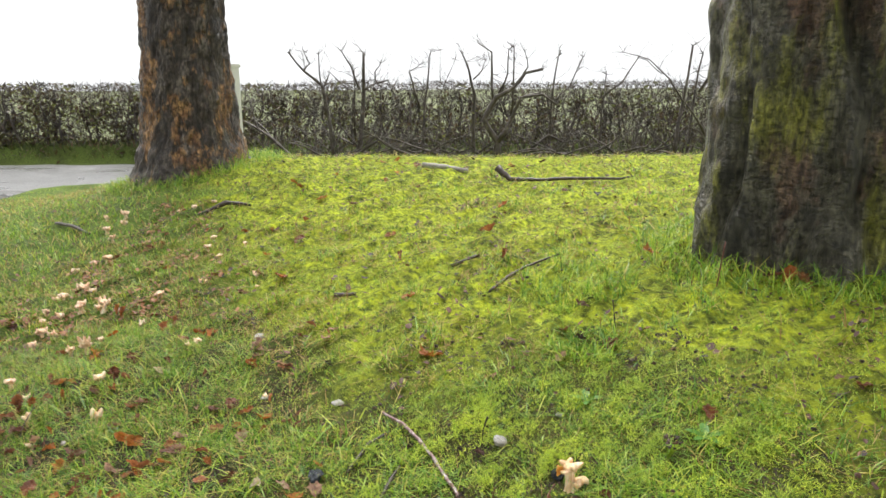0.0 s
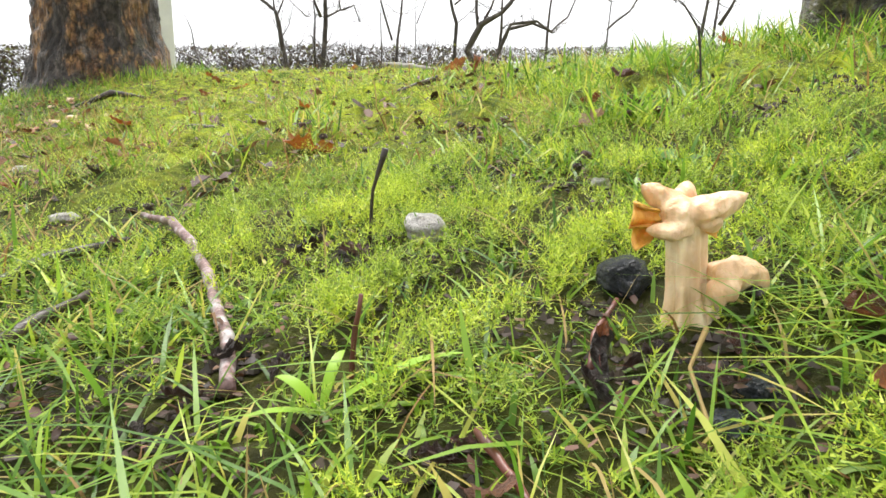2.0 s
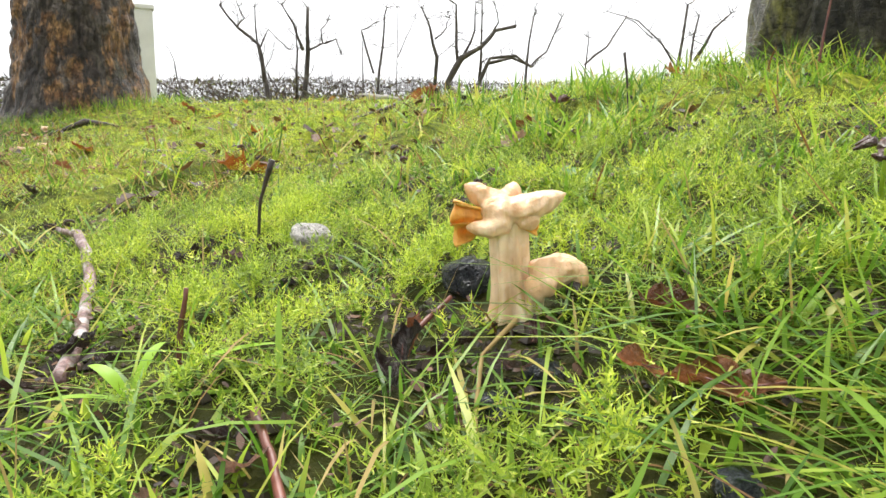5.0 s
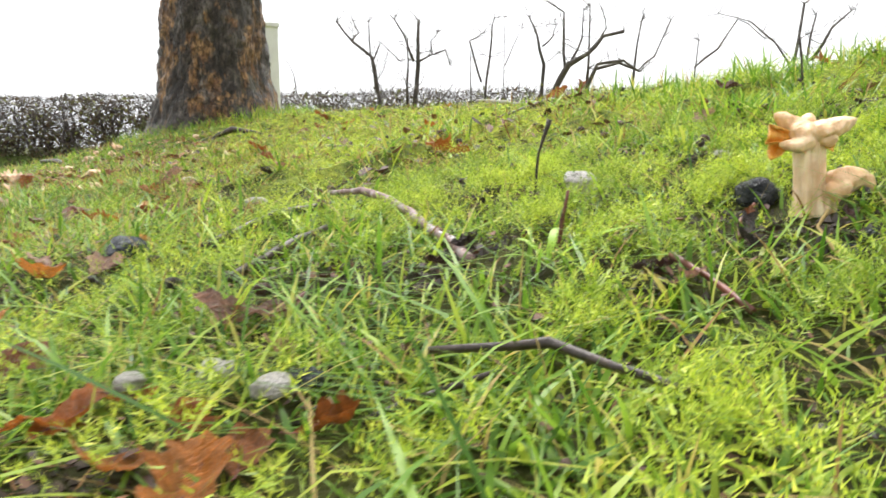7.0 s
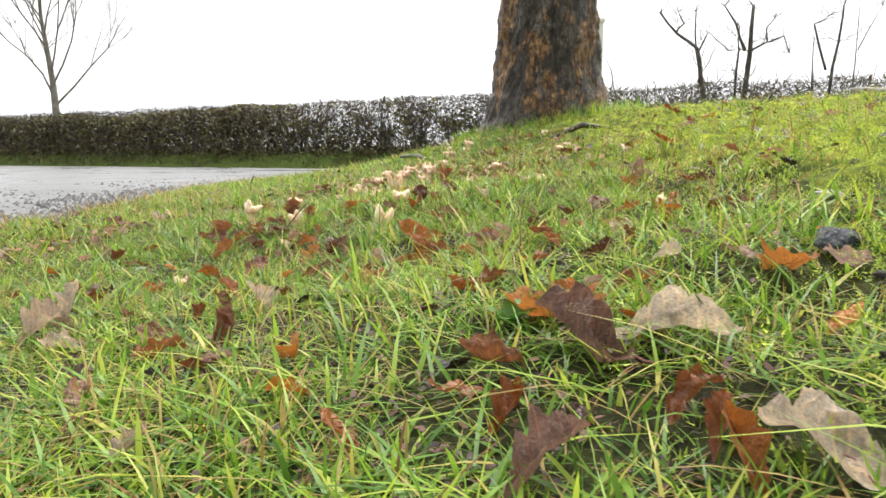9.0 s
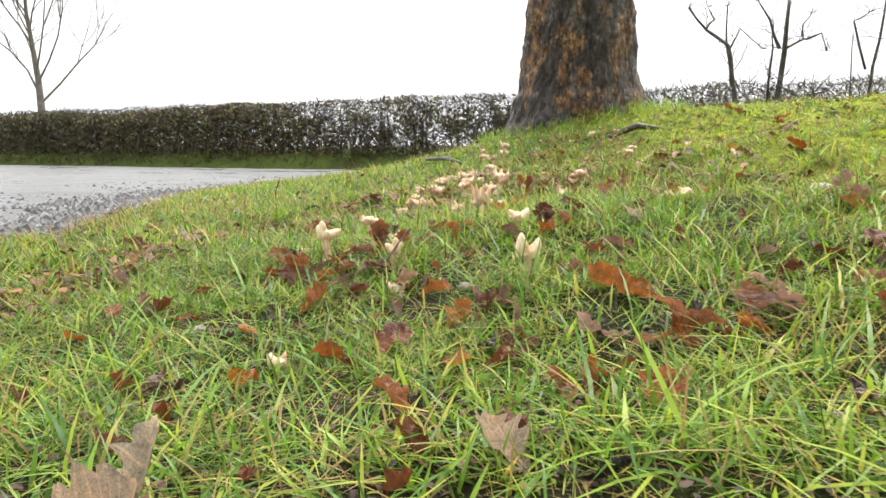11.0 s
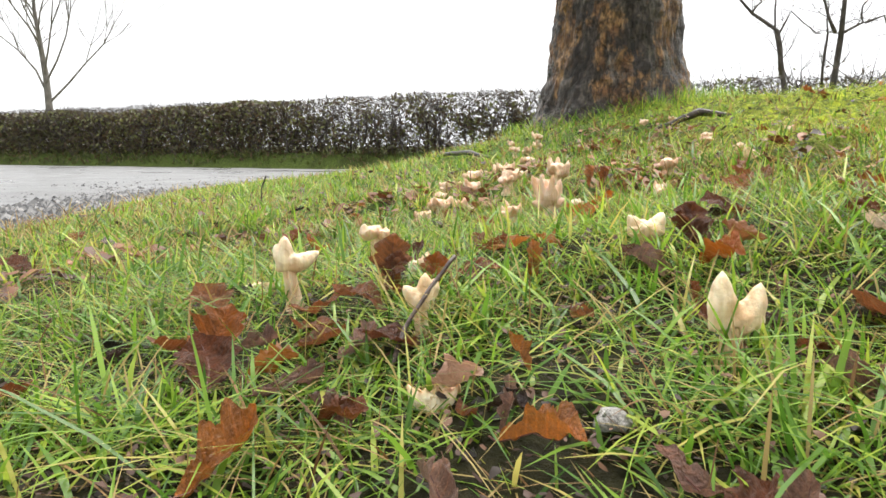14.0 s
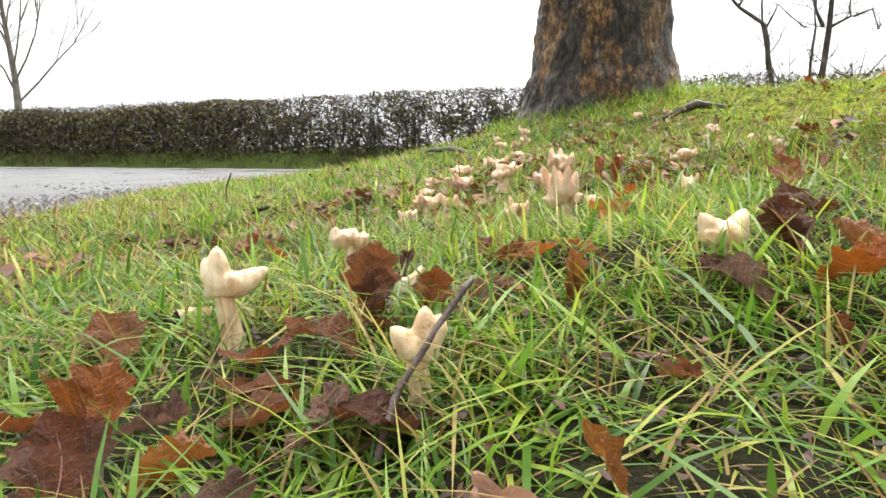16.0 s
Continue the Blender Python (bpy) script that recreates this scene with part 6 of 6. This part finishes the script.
turf = thing("turf", Matrix.Identity(4), "wet winter turf of grass blades, straw and yellow-green moss", "grass", kind="stuff")
rng = np.random.RandomState(3)


def low_by_lane(px, py, h):
    """Blades along the trodden lane and at the gravel stay short."""
    h = h * (0.3 + 0.7 * smooth(road_edge(px, py), 0.1, 1.2))
    h = h * (1 - 0.5 * smooth(py, 5.0, 6.0))
    for x, y, size in leaf_spots:
        lain = np.hypot(px - x, py - y) < size * 0.28
        h[lain] = np.minimum(h[lain], 0.018)
    return np.where(away(px, py, LANE) < 0.13, np.minimum(h, 0.045), h)


def grass_weight(near, far, share):
    def weight(px, py):
        d = away(px, py, TRACK)
        thin = 1 - (0.5 + 0.28 * smooth(d, 0.5, 0.8)) * mossy(px, py)
        clump = np.clip(0.65 + 0.6 * waves(px, py, 0.22, 31), 0.15, 1)
        return ((d >= near) & (d < far)) * thin * clump * np.clip(1 - 0.9 * bare(px, py), 0, 1) * share
    return weight


px, py = samples(rng, -2.1, 1.2, 0.3, 3.2, 40000, grass_weight(0, 0.6, 1))
h = low_by_lane(px, py, rng.gamma(3, 0.0082, len(px)).clip(0.007, 0.085) * np.where(mossy(px, py) > 0.35, 0.65, 1.0))
tagged(blades("blades", px, py, h, rng.gamma(4, 0.0005, len(px)).clip(0.0008, 0.0038), rng, GRASS, 3, 1.2, 1.7, turf), kind="stuff")
px, py = samples(rng, -2.1, 1.2, 0.3, 3.2, 3800, lambda x, y: grass_weight(0, 0.7, 1)(x, y) * (1 - 0.7 * smooth(x, -0.6, -0.2)))
h = low_by_lane(px, py, rng.uniform(0.02, 0.06, len(px)))
tagged(blades("straw", px, py, h, rng.uniform(0.0008, 0.002, len(px)), rng, STRAW, 4, 1.3, 1.6, turf), kind="stuff")
# matted dead stalks under the green
px, py = samples(rng, -2.1, 1.0, 0.5, 3.0, 12000, lambda x, y: (away(x, y, TRACK) < 0.6) * (1 - 0.85 * mossy(x, y)) * np.clip(0.55 + 0.6 * waves(x, y, 0.4, 33), 0.1, 1))
tagged(blades("thatch", px, py, rng.uniform(0.005, 0.016, len(px)), rng.uniform(0.0007, 0.0016, len(px)), rng, STRAW, 3, 3.2, 1.5, turf), kind="stuff")
px, py = samples(rng, -2.2, 0.6, 0.8, 4.4, 4200, lambda x, y: (away(x, y, TRACK) >= 0.55) * (1 - 0.9 * mossy(x, y)) * np.clip(0.55 + 0.7 * waves(x, y, 0.5, 34), 0.05, 1))
tagged(blades("thatch", px, py, rng.uniform(0.010, 0.026, len(px)), rng.uniform(0.0018, 0.0034, len(px)), rng, STRAW, 2, 2.6, 1.5, turf), kind="stuff")
px, py = samples(rng, -3.4, 2.3, -0.3, 4.4, 9000, grass_weight(0.6, 1.7, 1))
h = low_by_lane(px, py, rng.gamma(4, 0.0078, len(px)).clip(0.012, 0.075) * np.where(mossy(px, py) > 0.35, 0.55, 1.0))
tagged(blades("blades", px, py, h, rng.uniform(0.0018, 0.0042, len(px)), rng, GRASS, 3, 1.0, 1.3, turf), kind="stuff")
px, py = samples(rng, -3.4, 2.3, -0.3, 4.4, 2600, lambda x, y: grass_weight(0.6, 1.8, 1)(x, y) * (1 - 0.55 * smooth(x, -0.8, -0.3)))
tagged(blades("straw", px, py, rng.uniform(0.02, 0.07, len(px)), rng.uniform(0.0015, 0.003, len(px)), rng, STRAW, 3, 1.3, 1.6, turf), kind="stuff")
px, py = samples(rng, -5.6, 4.6, -1.6, 9.2, 3300, lambda x, y: grass_weight(1.7, 9, 1)(x, y) * np.where(y < 0.6, 0.35, 1))
h = low_by_lane(px, py, rng.gamma(4, 0.0095, len(px)).clip(0.02, 0.09) * np.where(mossy(px, py) > 0.35, 0.55, 1.0))
tagged(blades("blades", px, py, h, rng.uniform(0.0025, 0.005, len(px)), rng, GRASS, 2, 0.9, 1.2, turf), kind="stuff")
# broad arching blades in the grassy patches round the mushroom
cx, cy, cr = np.array([(0.00, 1.44, 0.09), (0.45, 1.38, 0.11), (0.56, 1.53, 0.12), (0.40, 1.45, 0.07), (0.42, 1.31, 0.08)])[rng.randint(0, 5, 1050)].T
px, py = cx + cr * rng.normal(0, 0.75, 1050), cy + cr * rng.normal(0, 0.75, 1050)
keep = clear_of_things(px, py) & (away(px, py, LANE) > 0.10)
px, py = px[keep], py[keep]
tagged(blades("blades", px, py, low_by_lane(px, py, rng.uniform(0.018, 0.052, len(px))), rng.uniform(0.0013, 0.0027, len(px)), rng, GRASS, 5, 1.4, 1.9, turf), kind="stuff")
# tufts round the tree feet and on the rise behind the mushroom
for cx, cy, r0, r1, count, tall in ((1.45, 2.84, 0.42, 0.66, 2600, 0.10), (-2.15, 6.22, 0.40, 0.75, 2600, 0.12), (0.44, 2.15, 0.0, 0.12, 330, 0.075), (0.50, 2.62, 0.0, 0.22, 600, 0.08)):
    a, r = rng.uniform(0, 6.28, count), np.sqrt(rng.uniform(r0 ** 2, r1 ** 2, count))
    tagged(blades("tuft", cx + r * np.cos(a), cy + r * np.sin(a), rng.uniform(0.4, 1.0, count) * tall, rng.uniform(0.002, 0.0045, count), rng, GRASS, 3, 1.0, 1.2, turf), kind="stuff")


def moss_weight(near, far):
    def weight(px, py):
        d = away(px, py, TRACK)
        return overgrown(px, py) * ((d >= near) & (d < far)) * mossy(px, py) * np.clip(1 - 0.97 * bare(px, py), 0, 1) * (0.3 + 0.7 * smooth(waves(px, py, 0.15, 63) + 0.5 * waves(px, py, 0.06, 64), -0.7, 0.2))
    return weight


px, py = samples(rng, -0.4, 0.9, 0.95, 2.2, 66000, lambda x, y: 1.4 * moss_weight(0, 0.55)(x, y) * (1 - smooth(np.hypot(x - 0.24, y - 1.55), 0.32, 0.6)) * (0.22 + 0.78 * smooth(cushion(x, y), 0.001, 0.008)))
tagged(shoots("moss", px, py, rng.uniform(0.010, 0.021, len(px)), rng, MOSS, 8, turf, 1.2), kind="stuff")
px, py = samples(rng, -1.0, 1.2, 0.6, 2.6, 42000, lambda x, y: moss_weight(0, 0.55)(x, y) * smooth(np.hypot(x - 0.24, y - 1.55), 0.32, 0.6))
tagged(shoots("moss", px, py, rng.uniform(0.012, 0.026, len(px)), rng, MOSS, 4, turf), kind="stuff")
px, py = samples(rng, -1.6, 2.2, 0.0, 3.9, 19000, moss_weight(0.55, 1.5))
tagged(shoots("moss", px, py, rng.uniform(0.012, 0.024, len(px)), rng, MOSS, 3, turf), kind="stuff")
px, py = samples(rng, -3.0, 4.0, 0.8, 7.4, 5200, moss_weight(1.5, 7))
tagged(shoots("moss", px, py, rng.uniform(0.016, 0.032, len(px)), rng, MOSS, 2, turf), kind="stuff")
px, py = samples(rng, -5.0, 4.0, 0.8, 7.5, 500, grass_weight(1.8, 9, 1))
tagged(blades("straw", px, py, rng.uniform(0.03, 0.08, len(px)), rng.uniform(0.003, 0.006, len(px)), rng, STRAW, 2, 1.4, 1.6, turf), kind="stuff")


def crumbs(name, px, py, size, rng, material, up):
    """Ragged, bent scraps of rotten leaf and bark lying about."""
    n = len(px)
    a = np.arange(6)[None] * 1.047 + rng.uniform(0, 6.28, n)[:, None]
    r = size * rng.uniform(0.35, 1.25, (n, 1)) * rng.uniform(0.5, 1.0, (n, 6))
    long = rng.uniform(0.35, 1.0, n)[:, None]
    t = rng.uniform(0, 6.28, n)[:, None]
    u, v = r * np.cos(a), r * np.sin(a) * long
    tilt = rng.uniform(-0.7, 0.7, (n, 1))
    x, y = px[:, None] + u * np.cos(t) - v * np.sin(t), py[:, None] + u * np.sin(t) + v * np.cos(t)
    z = (height(px, py) + up)[:, None] + u * tilt + np.abs(v) * rng.uniform(-0.8, 0.8, (n, 1))
    verts = np.stack([x, y, z], -1).reshape(-1, 3)
    fan = np.array([(0, 1, 2), (0, 2, 3), (0, 3, 4), (0, 4, 5)])
    return tagged(triangles(name, verts, (fan[None] + 6 * np.arange(n)[:, None, None]).reshape(-1, 3), material, turf), kind="stuff")


LITTER = blade_material("leaf_litter", [(0.0, (0.02, 0.013, 0.009)), (0.5, (0.07, 0.03, 0.016)), (0.8, (0.11, 0.045, 0.02)), (1.0, (0.19, 0.09, 0.04))], [(0.3, (0.7, 0.7, 0.7)), (0.7, (1.1, 1.1, 1.1))], 0.6, 0.15)
px, py = samples(rng, -2.1, 1.2, 0.3, 3.2, 14000, lambda x, y: (away(x, y, TRACK) < 0.8) * (0.25 + 0.3 * smooth(-x, 0.2, 0.6) + 0.75 * bare(x, y)) * (1 - 0.75 * mossy(x, y)))
crumbs("litter", px, py, 0.0042, rng, LITTER, rng.uniform(0.002, 0.012, len(px)))
px, py = samples(rng, -3.2, 3.0, 0.8, 7.0, 520, lambda x, y: (away(x, y, TRACK) >= 0.6) * np.clip(0.3 + 0.8 * waves(x, y, 0.9, 51), 0.05, 1))
crumbs("litter", px, py, 0.013, rng, LITTER, rng.uniform(0.010, 0.026, len(px)))
px, py = samples(rng, -2.8, 2.6, 1.6, 6.6, 110, lambda x, y: (away(x, y, TRACK) >= 0.5) * np.clip(0.4 + 0.9 * waves(x, y, 0.7, 53), 0.05, 1))
crumbs("litter", px, py, 0.019, rng, LITTER, rng.uniform(0.008, 0.018, len(px)))
knots = samples(rng, -1.6, 1.6, 1.7, 5.0, 26, lambda x, y: (away(x, y, TRACK) >= 0.45) * np.clip(0.4 + 0.9 * waves(x, y, 0.8, 54), 0.05, 1))
px, py = (np.repeat(v, 22) + rng.normal(0, 0.035, 22 * len(v)) for v in knots)
tagged(blades("bent", px, py, rng.uniform(0.015, 0.045, len(px)), rng.uniform(0.0018, 0.0032, len(px)), rng, STRAW, 3, 2.4, 1.6, turf), kind="stuff")
BROWNS = blade_material("brown_litter", [(0.0, (0.10, 0.04, 0.018)), (0.5, (0.22, 0.085, 0.03)), (0.8, (0.36, 0.15, 0.05)), (1.0, (0.33, 0.18, 0.09))], [(0.3, (0.8, 0.8, 0.8)), (0.7, (1.1, 1.1, 1.1))], 0.5, 0.2)
px, py = samples(rng, -2.0, -0.1, 0.9, 5.0, 2300, lambda x, y: (1 - smooth(x + 0.4 * (y - 1.5), -0.7, -0.1)) * np.clip(0.35 + 0.8 * waves(x, y, 0.5, 52), 0.05, 1) * (away(x, y, TRACK) > 0.6))
crumbs("litter", px, py, 0.017, rng, BROWNS, rng.uniform(0.008, 0.026, len(px)))


def clods(name, px, py, rng, material):
    """Loose angular crumbs of wet soil."""
    n = len(px)
    tips = np.array([(1, 0, 0), (-1, 0, 0), (0, 1, 0), (0, -1, 0), (0, 0, 1), (0, 0, -1)], float)
    faces = np.array([(0, 2, 4), (2, 1, 4), (1, 3, 4), (3, 0, 4), (2, 0, 5), (1, 2, 5), (3, 1, 5), (0, 3, 5)])
    v = tips[None] * rng.uniform(0.5, 1.2, (n, 6, 1)) * rng.gamma(3, 0.0009, n).clip(0.0012, 0.0055)[:, None, None]
    a = rng.uniform(0, 6.28, n)[:, None]
    x, y = v[..., 0] * np.cos(a) - v[..., 1] * np.sin(a), v[..., 0] * np.sin(a) + v[..., 1] * np.cos(a)
    z = height(px, py)[:, None] + v[..., 2] + 0.001
    verts = np.stack([x + px[:, None], y + py[:, None], z], -1).reshape(-1, 3)
    return tagged(triangles(name, verts, (faces[None] + 6 * np.arange(n)[:, None, None]).reshape(-1, 3), material, turf), kind="stuff")


CLOD = blade_material("soil_crumb", [(0.0, (0.018, 0.012, 0.008)), (0.6, (0.045, 0.03, 0.02)), (0.92, (0.06, 0.04, 0.026)), (1.0, (0.10, 0.07, 0.045))], [(0.3, (0.8, 0.8, 0.8)), (0.7, (1.1, 1.1, 1.1))], 0.55, 0.0)
px, py = samples(rng, -2.1, 1.2, 0.8, 2.9, 60000, lambda x, y: (away(x, y, TRACK) < 0.75) * (0.04 + np.clip(bare(x, y), 0, 1)))
soil = clods("soil", px[:12000], py[:12000], rng, CLOD)
soil.data.polygons.foreach_set("use_smooth", np.zeros(len(soil.data.polygons), bool))

# the verge beyond the lane
px, py = samples(rng, -34, 14, 12.5, 13.6, 450, lambda x, y: np.clip(0.6 + 0.5 * waves(x, y, 1.2, 41), 0.1, 1))
tagged(blades("verge", px, py, rng.uniform(0.04, 0.16, len(px)), rng.uniform(0.012, 0.032, len(px)), rng, VERGE, 2, 0.7, 0.9, turf), kind="stuff")
